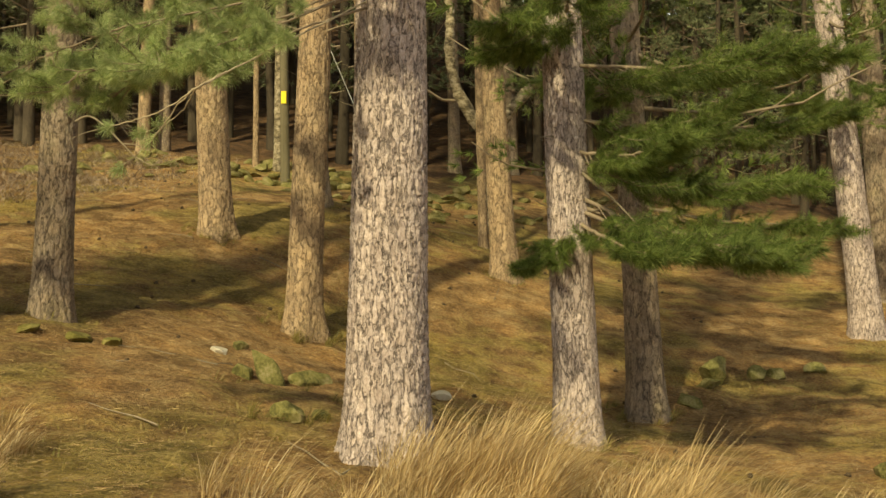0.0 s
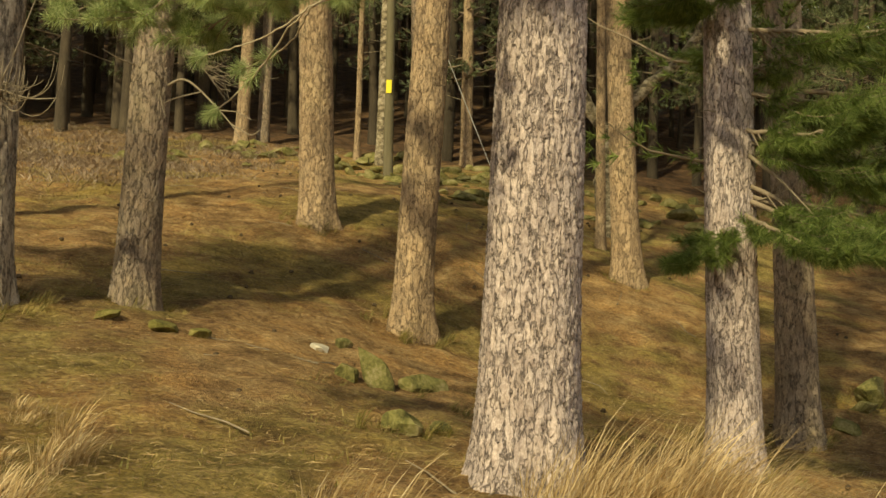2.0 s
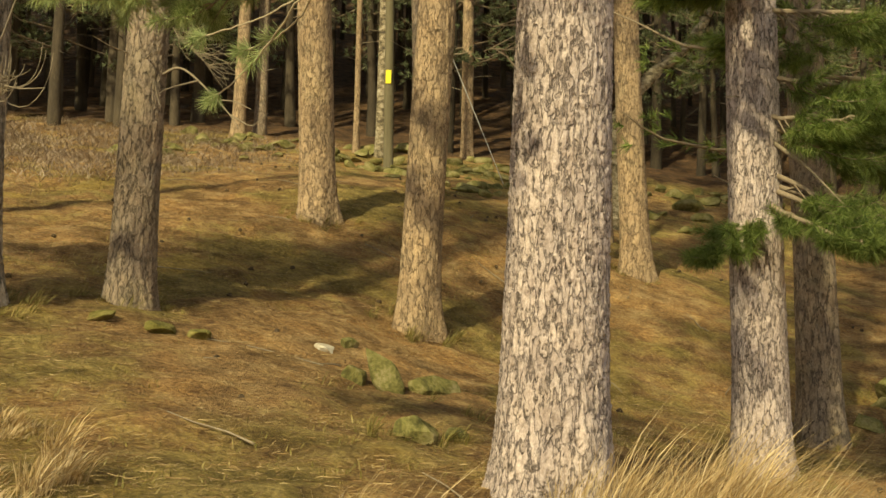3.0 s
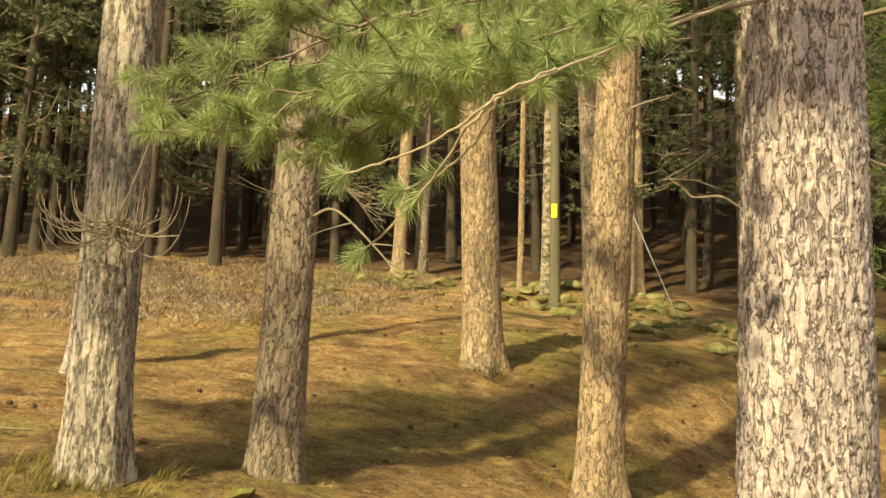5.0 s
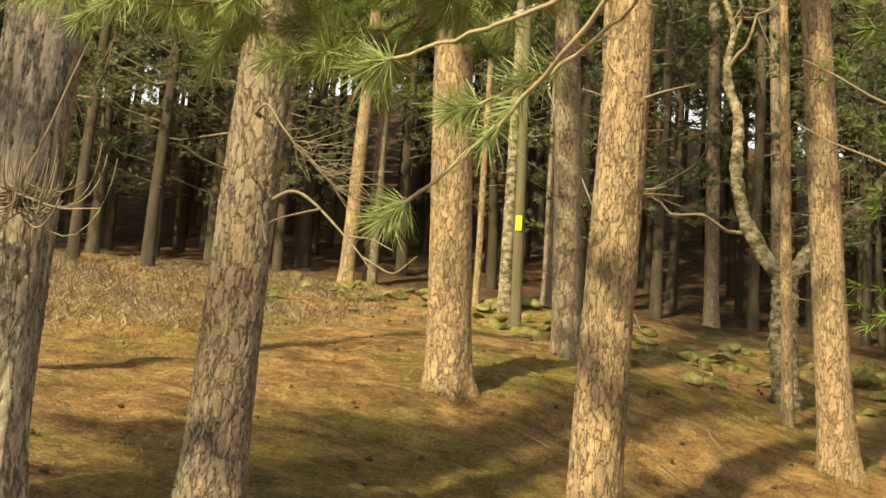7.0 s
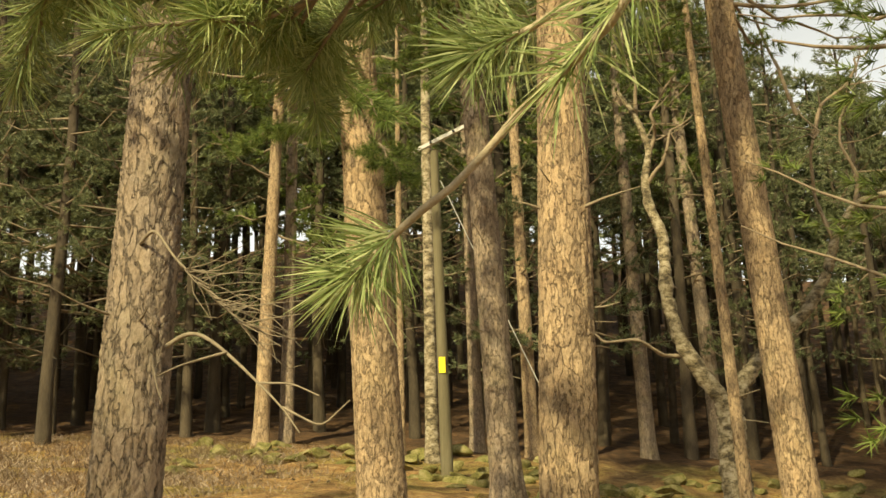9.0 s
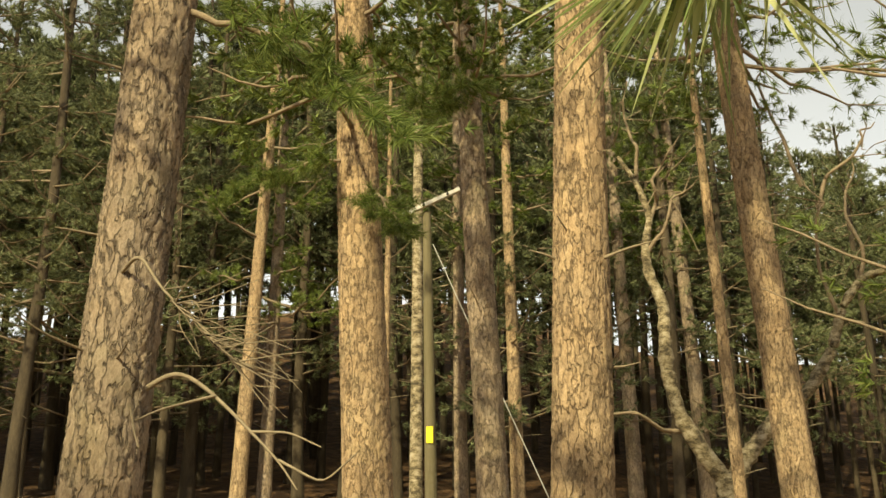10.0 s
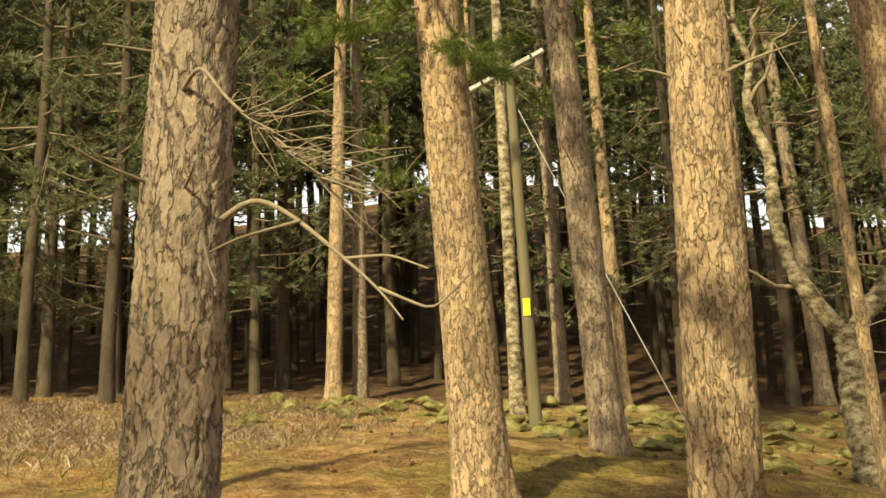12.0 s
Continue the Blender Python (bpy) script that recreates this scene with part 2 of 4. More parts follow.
# ---- the lie of the land ----
def lie(x, y):
    """Height of the ground: a slope that climbs ahead and falls to the right, with a hollow and two knolls."""
    xc, yc = np.clip(x, -24.0, 24.0), np.clip(y, -12.0, 62.0)
    u, w = xc / 10.0, yc / 10.0
    z = -0.2092 - 1.4516 * u + 0.6596 * w + 0.0809 * u * w + 0.6408 * w * w - 0.1048 * u * u - 0.0589 * w**3 + 0.0209 * u * w * w - 0.0267 * u * u * w
    for cx, cy, s, h in ((1.5, 13.5, 3.0, -0.86), (-3.5, 11.0, 3.0, 0.10), (4.0, 21.0, 3.5, -0.55), (-2.0, 18.5, 3.0, 0.49)):
        z = z + h * np.exp(-((xc - cx) ** 2 + (yc - cy) ** 2) / (2 * s * s))
    z = z + (0.0062 - 0.0003 * np.clip(xc, -5.0, 5.0)) * np.clip(yc - 30.0, 0.0, None) ** 2
    near = np.exp(-((x / 40.0) ** 2) - (((y - 15) / 45.0) ** 2))
    z = z + near * (0.02 * np.sin(1.9 * x + 0.7 * y + 1.0) * np.sin(1.3 * y - 0.6 * x) + 0.025 * np.sin(4.1 * x - 1.7 * y) * np.sin(3.7 * y + 0.9 * x + 2.0))
    return z


def lie_at(x, y):
    return float(lie(np.float64(x), np.float64(y)))


def mesh_object(name, verts, faces, mat, smooth=False):
    me = bpy.data.meshes.new(name)
    me.from_pydata(verts.tolist() if isinstance(verts, np.ndarray) else verts, [], faces.tolist() if isinstance(faces, np.ndarray) else faces)
    if smooth:
        me.polygons.foreach_set("use_smooth", np.ones(len(me.polygons), dtype=bool))
    me.materials.append(mat)
    return new(name, me)


def part_of(name, verts, faces, mat, parent, label="", smooth=False):
    ob = mesh_object(name, verts, faces, mat, smooth)
    ob.parent = parent
    return tagged(ob, label)


def grid_faces(rows, cols, wrap=False):
    r, c = np.meshgrid(np.arange(rows - 1), np.arange(cols if wrap else cols - 1), indexing="ij")
    a, b = r * cols + c, r * cols + (c + 1) % cols
    return np.stack([a, b, b + cols, a + cols], -1).reshape(-1, 4)


def build_ground():
    xs = np.concatenate([-np.geomspace(2500, 24, 12), np.linspace(-22, -9, 40), np.linspace(-8.8, 8.8, 177), np.linspace(9, 22, 40), np.geomspace(24, 2500, 12)])
    ys = np.concatenate([-np.geomspace(2500, 14, 12), np.linspace(-12, 1, 30), np.linspace(1.2, 20, 189), np.linspace(20.3, 36, 80), np.linspace(37, 62, 40), np.geomspace(64, 2500, 12)])
    X, Y = np.meshgrid(xs, ys)
    Z = lie(X, Y)
    for k, (f, h) in enumerate(((0.9, 0.02), (2.6, 0.008), (6.5, 0.006))):
        Z += np.exp(-((X / 30) ** 2) - ((Y - 15) / 35) ** 2) * h * sum(np.sin(f * (X * math.cos(a) + Y * math.sin(a)) + 3.1 * a * (k + 1)) for a in (0.3, 1.4, 2.6, 3.9, 5.1)) / 2.2
    rough = np.random.default_rng(2).standard_normal(Z.shape)
    rough = (rough + np.roll(rough, 1, 0) + np.roll(rough, 1, 1) + np.roll(rough, (1, 1), (0, 1))) / 2
    clod = sum(np.roll(rough, (i, j), (0, 1)) for i in range(3) for j in range(3)) / 3
    Z += np.where((np.abs(X) < 20) & (Y > -5) & (Y < 40), 0.008 * rough + 0.006 * clod, 0.0)
    v = np.stack([X, Y, Z], -1).reshape(-1, 3)
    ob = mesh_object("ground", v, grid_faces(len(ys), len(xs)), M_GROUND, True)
    tagged(ob, "sloping forest floor of brown pine needles and moss", "ground", kind="structure")


build_ground()


# ---- building blocks for trees ----
def cells(u, v, period, rng, nu, sv):
    """Nearest and second nearest distance to scattered seeds on a sheet that closes on itself in u."""
    su = period / nu
    rows = int(v.max() / sv) + 6
    ju, jv = rng.uniform(-0.42, 0.42, (rows, nu)), rng.uniform(-0.42, 0.42, (rows, nu))
    iu, iv = np.floor(u / su).astype(int), np.floor(v / sv).astype(int)
    f1, f2 = np.full(u.shape, 9.0), np.full(u.shape, 9.0)
    for a in (-1, 0, 1):
        for b in (-1, 0, 1):
            ku, kv = iu + a, np.clip(iv + b, 0, rows - 1)
            cu = ku + 0.5 + ju[kv, ku % nu] + 0.5 * (kv % 2)
            cv = kv + 0.5 + jv[kv, ku % nu]
            d = np.hypot(u / su - cu, v / sv - cv)
            f2 = np.where(d < f1, f1, np.minimum(f2, d))
            f1 = np.minimum(f1, d)
    return f1, f2


def sheet_noise(U, Z, nu, sv, rng):
    """Smooth noise on a sheet that closes on itself: U from 0 to 1 around, Z in metres."""
    rows = int((Z.max() + 1.0) / sv) + 4
    g = rng.uniform(0, 1, (rows, nu))
    a, b = (U % 1.0) * nu, np.clip((Z + 0.8) / sv, 0, rows - 2.001)
    i, j = np.floor(a).astype(int), np.floor(b).astype(int)
    p, q = a - i, b - j
    p, q = p * p * (3 - 2 * p), q * q * (3 - 2 * q)
    i0, i1 = i % nu, (i + 1) % nu
    return (g[j, i0] * (1 - p) + g[j, i1] * p) * (1 - q) + (g[j + 1, i0] * (1 - p) + g[j + 1, i1] * p) * q


def trunk(parent, r, height, lean, mat, seed, around=72, step=0.022, deep=0.014, plate=(0.085, 0.16), flare=0.35, detail_to=6.0, bend=0.012, thin=0.35, rings=24):
    """A tapered trunk whose bark is broken into raised plates."""
    rng = np.random.default_rng(seed)
    zs = np.concatenate([np.arange(-0.35, detail_to, step), np.linspace(detail_to, height, rings)])
    th = np.linspace(0, 2 * math.pi, around, endpoint=False)
    T, Z = np.meshgrid(th, zs)
    taper = r * (1 - thin * np.clip(Z, 0, None) / height * 1.3 - 0.55 * np.clip(Z / height - 0.55, 0, None))
    ph = rng.uniform(0, 6.28, 6)
    lobes = 1 + 0.35 * np.sin(3 * T + ph[0]) + 0.3 * np.sin(5 * T + ph[1])
    R = taper + r * flare * np.exp(-np.clip(Z + 0.05, 0, None) / 0.28) * lobes
    R = R * (1 + 0.02 * np.sin(2 * T + 0.9 * Z + ph[2]) + 0.015 * np.sin(3 * T - 1.7 * Z + ph[3]))
    per = 2 * math.pi * r
    U = T / (2 * math.pi)
    wave = sheet_noise(U, Z, int(per / 0.1) + 3, 0.13, rng) - 0.5
    wave2 = sheet_noise(U, Z, int(per / 0.03) + 5, 0.04, rng) - 0.5
    ridge = sheet_noise(U + 0.02 * wave, Z + 0.05 * wave, int(per / plate[0]) + 3, plate[1] * 2.6, rng) + 0.45 * sheet_noise(U + 0.012 * wave2, Z, int(per / plate[0] * 2.1) + 5, plate[1] * 1.3, rng) - 0.725
    furrow = np.clip(1 - np.abs(ridge) / 0.07, 0, 1)
    f1, f2 = cells((T * r + 0.05 * wave + 0.022 * wave2) % per, Z + 0.6 + 0.1 * wave + 0.04 * wave2, per, rng, max(6, int(per / plate[0])), plate[1])
    seam = np.clip(1 - (f2 - f1) / 0.16, 0, 1)
    g1, g2 = cells((T * r + 0.03 * wave2) % per, Z + 0.6 + 0.03 * wave2, per, rng, max(12, int(per / plate[0] * 2.2)), plate[1] * 0.45)
    fine = np.clip(1 - (g2 - g1) / 0.2, 0, 1)
    gap = np.maximum(furrow, 0.35 * seam)
    fade = np.where(Z < detail_to - 0.1, 1.0, 0.35)
    R = R - fade * deep * (gap + 0.15 * fine - 0.15 * np.clip(ridge, -0.4, 0.4)) + fade * 0.0025 * rng.standard_normal(R.shape)
    cx = lean[0] * Z + bend * np.sin(Z * 0.55 + ph[0]) * np.clip(Z / 3, 0, 1) * 0.5
    cy = lean[1] * Z + bend * np.sin(Z * 0.45 + ph[1]) * np.clip(Z / 3, 0, 1) * 0.5
    v = np.stack([cx + R * np.cos(T), cy + R * np.sin(T), Z], -1).reshape(-1, 3)
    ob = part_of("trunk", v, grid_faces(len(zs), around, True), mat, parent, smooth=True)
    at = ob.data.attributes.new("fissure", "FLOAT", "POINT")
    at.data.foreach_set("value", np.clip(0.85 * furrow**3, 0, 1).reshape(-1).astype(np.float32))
    return ob


def tube(points, radii, sides=7):
    """Rings along a line of points."""
    p = np.asarray(points, float)
    d = np.gradient(p, axis=0)
    d /= np.linalg.norm(d, axis=1)[:, None] + 1e-9
    up = np.where(np.abs(d[:, 2:3]) > 0.9, np.array([[1.0, 0, 0]]), np.array([[0, 0, 1.0]]))
    s = np.cross(d, up)
    s /= np.linalg.norm(s, axis=1)[:, None]
    w = np.cross(s, d)
    a = np.linspace(0, 2 * math.pi, sides, endpoint=False)
    r = np.asarray(radii, float)[:, None, None]
    v = p[:, None] + r * (np.cos(a)[None, :, None] * s[:, None] + np.sin(a)[None, :, None] * w[:, None])
    return v.reshape(-1, 3), grid_faces(len(p), sides, True)


def joined(pieces):
    vs, fs, k = [], [], 0
    for v, f in pieces:
        vs.append(v)
        fs.append(np.asarray(f) + k)
        k += len(v)
    return np.concatenate(vs), np.concatenate(fs)


def arc(a, b, sag, n=12, rng=None, rough=0.0):
    """A line from a to b that sags in the middle (up where sag is negative)."""
    a, b = np.asarray(a, float), np.asarray(b, float)
    s = np.linspace(0, 1, n)[:, None]
    p = a + (b - a) * s
    p[:, 2] -= sag * np.sin(math.pi * s[:, 0])
    if rng is not None and rough:
        k = rng.standard_normal((n, 3)) * rough
        k[0] = k[-1] = 0
        p += (k + np.roll(k, 1, 0)) * np.sin(math.pi * s)
    return p


def needles(centres, axes, length, width, count, rng, spread=(0.5, 1.1), along=0.06, bend=0.25, simple=False):
    """Bristles of needles round each centre, leaning forward along its axis: two blades, base to tip."""
    c = np.repeat(np.asarray(centres, float), count, 0)
    ax = np.repeat(np.asarray(axes, float), count, 0)
    ax /= np.linalg.norm(ax, axis=1)[:, None] + 1e-9
    q = rng.standard_normal(c.shape)
    q -= ax * np.sum(q * ax, 1)[:, None]
    q /= np.linalg.norm(q, axis=1)[:, None] + 1e-9
    ang = rng.uniform(*spread, len(c))[:, None]
    d = ax * np.cos(ang) + q * np.sin(ang)
    ln = (length * rng.uniform(0.7, 1.15, len(c)))[:, None]
    c = c + ax * rng.uniform(-along, along * 0.5, len(c))[:, None]
    side = np.cross(d, rng.standard_normal(c.shape))
    side /= np.linalg.norm(side, axis=1)[:, None] + 1e-9
    tip = c + d * ln
    tip[:, 2] -= bend * 0.3 * ln[:, 0]
    w = side * width * 0.5
    if simple:
        return np.stack([c - w, c + w, tip], 1).reshape(-1, 3), np.arange(len(c) * 3).reshape(-1, 3)
    mid = c + d * ln * 0.5
    v = np.stack([c - w * 0.6, c + w * 0.6, mid + w, mid - w, tip], 1).reshape(-1, 3)
    k = np.arange(len(c))[:, None] * 5
    return v, k


def needle_faces(k):
    quad = k + np.array([[0, 1, 2, 3]])
    tri = k + np.array([[3, 2, 4]])
    return quad.tolist() + tri.tolist()


def bough(tree, start, tip, sag, seed, mat, length=0.1, width=0.004, twigs=10, per=5, count=16, reach=0.4, r0=0.02, bare=0.3, shoot=None, label="", lift=0.25, spread=(0.5, 1.1)):
    """A limb with side twigs set with needles. start and tip are in the world; the limb is a part, its needles a part of the limb."""
    rng = np.random.default_rng(seed)
    o = np.array(tree.location)
    line = arc(np.asarray(start, float) - o, np.asarray(tip, float) - o, sag, 16, rng, 0.012)
    L = np.linalg.norm(line[-1] - line[0])
    pieces = [tube(line, np.linspace(r0, 0.004, 16), 7)]
    C, A = [], []
    axis = np.gradient(line, axis=0)
    axis /= np.linalg.norm(axis, axis=1)[:, None]

    def dress(tw, n):
        d = np.gradient(tw, axis=0)
        for s in np.linspace(0.35, 1.0, n):
            i = min(int(s * (len(tw) - 1)), len(tw) - 1)
            C.append(tw[i])
            A.append(d[i] / (np.linalg.norm(d[i]) + 1e-9))

    for k in range(twigs):
        s = bare + (1 - bare) * (k + rng.uniform(0, 0.8)) / twigs
        i = min(int(s * 15), 14)
        p = line[i] + (line[i + 1] - line[i]) * (s * 15 - i)
        out = np.cross(axis[i], [0, 0, 1])
        out /= np.linalg.norm(out) + 1e-9
        out = out * (1 if k % 2 else -1)
        d = axis[i] * rng.uniform(0.6, 1.1) + out * rng.uniform(0.5, 1.0) + np.array([0, 0, rng.uniform(-0.35, lift)])
        d /= np.linalg.norm(d)
        ln = reach * L**0.5 * rng.uniform(0.55, 1.1) * (1.15 - 0.6 * s)
        tw = arc(p, p + d * ln, 0.12 * ln, 7, rng, 0.004)
        pieces.append(tube(tw, np.linspace(max(0.003, r0 * 0.3), 0.002, 7), 5))
        dress(tw, per)
    dress(line[9:], per + 2)
    C.append(line[-1])
    A.append(axis[-1])
    v, f = joined(pieces)
    limb = part_of("limb", v, f, shoot or M_LIMB, tree, label, True)
    nv, k = needles(C, A, length, width, count, rng, spread, simple=True)
    part_of("needles", nv, k, mat, limb)
    return limb


def crown(tree, r, low, high, lean, seed, mat, limbs=26, spread=2.2, tufts=30, count=26, length=0.14, width=0.009, sides=1, flat=0.12):
    """The upper limbs of a pine and their needles, as one crown with uneven gaps."""
    rng = np.random.default_rng(seed)
    wood, C, A = [], [], []
    for k in range(limbs):
        h = low + (high - low) * (k + rng.uniform(0, 1)) / limbs
        f = (h - low) / (high - low)
        a = rng.uniform(0, 6.28)
        ln = spread * (1.05 - 0.75 * f) * rng.uniform(0.55, 1.15)
        p = np.array([lean[0] * h, lean[1] * h, h])
        d = np.array([math.cos(a), math.sin(a), rng.uniform(-0.25, 0.35) + 0.4 * f])
        line = arc(p, p + d * ln, 0.12 * ln, 9, rng, 0.03)
        wood.append(tube(line[::sides], np.linspace(0.03, 0.006, len(line[::sides])), 5 - sides // 2))
        for j in range(tufts):
            if j % 5 == 0:
                s = rng.uniform(0.3, 1.0)
                pad = rng.standard_normal(3) * np.array([0.3, 0.3, flat]) * ln * 0.42
            q = line[min(int(s * 8), 8)] + pad + rng.standard_normal(3) * np.array([0.13, 0.13, 0.07])
            C.append(q)
            A.append((q - line[min(int(s * 8), 8)]) * 2 + d + np.array([0, 0, 0.25]))
    v, f = joined(wood)
    tagged(part_of("upper_wood", v, f, M_LIMB, tree, smooth=True), kind="stuff")
    nv, k = needles(C, A, length, width, count, rng, (0.2, 1.2), 0.05, 0.1, True)
    tagged(part_of("crown", nv, k, mat, tree), kind="stuff")


def dead_limb(tree, pts, r0, seed=0, name="dead_limb", mat=None, r1=0.003):
    o = np.array(tree.location)
    p = np.asarray(pts, float) - o
    n = 24
    t = np.linspace(0, len(p) - 1, n)
    q = np.stack([np.interp(t, np.arange(len(p)), p[:, a]) for a in range(3)], -1)
    for _ in range(6):
        q[1:-1] = (q[:-2] + 2 * q[1:-1] + q[2:]) / 4
    v, f = tube(q[::2] if r0 < 0.009 else q, np.linspace(r0, r1, len(q[::2]) if r0 < 0.009 else n), 5 if r0 < 0.009 else 6)
    return part_of(name, v, f, mat or M_TWIG, tree, smooth=True)


def tree_at(x, y, label, sink=0.0, category="tree", group=""):
    ob = new("pine_tree")
    ob.location = (x, y, lie_at(x, y) - sink)
    return tagged(ob, label, category, group)


def stubs(tree, r, lean, seed, n, low, high, long=0.25):
    """Short dead snags that stick out of a trunk."""
    rng = np.random.default_rng(seed)
    o = np.array(tree.location)
    for _ in range(n):
        h, a = rng.uniform(low, high), rng.uniform(0, 6.28)
        d = np.array([math.cos(a), math.sin(a), rng.uniform(-0.2, 0.4)])
        p = o + np.array([lean[0] * h, lean[1] * h, h]) + d * r * 0.7
        ln = long * rng.uniform(0.3, 1.3)
        dead_limb(tree, [p, p + d * (r * 0.3 + ln * 0.5), p + d * (r * 0.3 + ln) + np.array([0, 0, rng.uniform(-0.1, 0.1) * ln])], 0.008, name="snag")


# ---- the large pines ----
def pine(x, y, r, height, lean, mat, seed, label, low, spread=2.2, limbs=26, group="pines", width=0.009, **kw):
    t = tree_at(x, y, label, group=group)
    trunk(t, r, height, lean, mat, seed, **kw)
    crown(t, r, low, height - 0.2, lean, seed + 50, M_NEEDLE_MID, limbs, spread, 30, 24, 0.14, width)
    return t


pine_a = pine(-0.385, 7.45, 0.275, 14.5, (0.01, 0.0), M_BARK_PALE, 1, "thick pine with pale pinkish plated bark beside dry grass", 6.4, 2.4, 34, width=0.03, around=150, step=0.013, deep=0.017, plate=(0.04, 0.085), flare=0.38, detail_to=4.6)
pine_b = pine(-1.69, 13.4, 0.212, 14.5, (0.04, 0.0), M_BARK_WARM, 2, "slim pine with warm brown bark leaning slightly", 7.4, 2.6, 40, width=0.03, around=80, step=0.026, plate=(0.06, 0.13), detail_to=7.5)
pine_c = pine(-3.33, 16.6, 0.24, 14.5, (-0.05, 0.0), M_BARK_WARM, 3, "pine with light brown plated bark on a mossy knoll", 4.9, 2.7, 50, width=0.02, around=88, step=0.022, plate=(0.06, 0.12), detail_to=6.5)
pine_d = pine(-3.835, 10.9, 0.185, 13.5, (0.028, 0.0), M_BARK_GREY, 4, "grey-brown pine with dead twiggy lower limbs", 5.2, 1.5, 20, around=88, step=0.02, plate=(0.055, 0.12), detail_to=6.0)
pine_e = pine(-4.66, 9.75, 0.215, 11.0, (0.0, 0.0), M_BARK_DEEP, 5, "stout pine with deep furrowed pale bark and a dead twig cluster", 4.2, 1.7, 28, around=96, step=0.02, deep=0.02, plate=(0.075, 0.3), detail_to=4.5)
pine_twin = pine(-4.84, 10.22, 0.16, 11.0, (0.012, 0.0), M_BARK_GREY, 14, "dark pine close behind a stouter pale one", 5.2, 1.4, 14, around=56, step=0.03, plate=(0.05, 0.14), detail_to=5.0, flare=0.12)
pine_f = pine(0.93, 18.3, 0.21, 14.0, (-0.05, 0.0), M_BARK_WARM, 6, "leaning pine with smooth orange-brown bark", 7.0, 2.4, 50, width=0.012, around=72, step=0.025, deep=0.007, plate=(0.07, 0.12), detail_to=8.0)
pine_g = pine(1.23, 10.4, 0.215, 13.5, (-0.03, 0.0), M_BARK_PALE, 7, "pine with pale scaly bark and low green boughs", 4.4, 1.5, 30, around=84, step=0.022, plate=(0.055, 0.1), detail_to=5.0)
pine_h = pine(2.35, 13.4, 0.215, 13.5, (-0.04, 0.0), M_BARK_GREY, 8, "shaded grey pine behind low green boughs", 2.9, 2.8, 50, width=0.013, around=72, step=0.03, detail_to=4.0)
pine_i = pine(6.57, 18.0, 0.25, 13.5, (-0.096, 0.0), M_BARK_PALE, 9, "pine with sunlit pale bark leaning over the slope", 3.6, 2.6, 44, around=72, step=0.03, detail_to=5.0)
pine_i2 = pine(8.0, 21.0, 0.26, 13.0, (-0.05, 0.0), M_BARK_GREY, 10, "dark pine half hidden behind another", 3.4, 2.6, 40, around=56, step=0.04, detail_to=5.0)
pine_j = pine(-2.33, 21.0, 0.215, 14.5, (-0.042, 0.0), M_BARK_GREY, 11, "dark grey-brown pine leaning beside the wooden pole", 6.6, 3.1, 54, width=0.026, around=64, step=0.03, detail_to=7.5)
pine_e2 = pine(-7.05, 13.8, 0.14, 12.0, (0.035, 0.0), M_BARK_PALE, 12, "slender pale pine leaning behind a stouter one", 5.0, 1.8, 20, around=48, step=0.04, detail_to=4.0)

# an added pine out of view beside the way, whose crown shades the slope
pine(-8.4, 1.6, 0.17, 11.2, (0.0, 0.0), M_BARK_GREY, 16, "unseen grey-brown pine added beside the way for its shade", 8.0, 1.7, 32, width=0.018, around=40, step=0.06, detail_to=5.0)


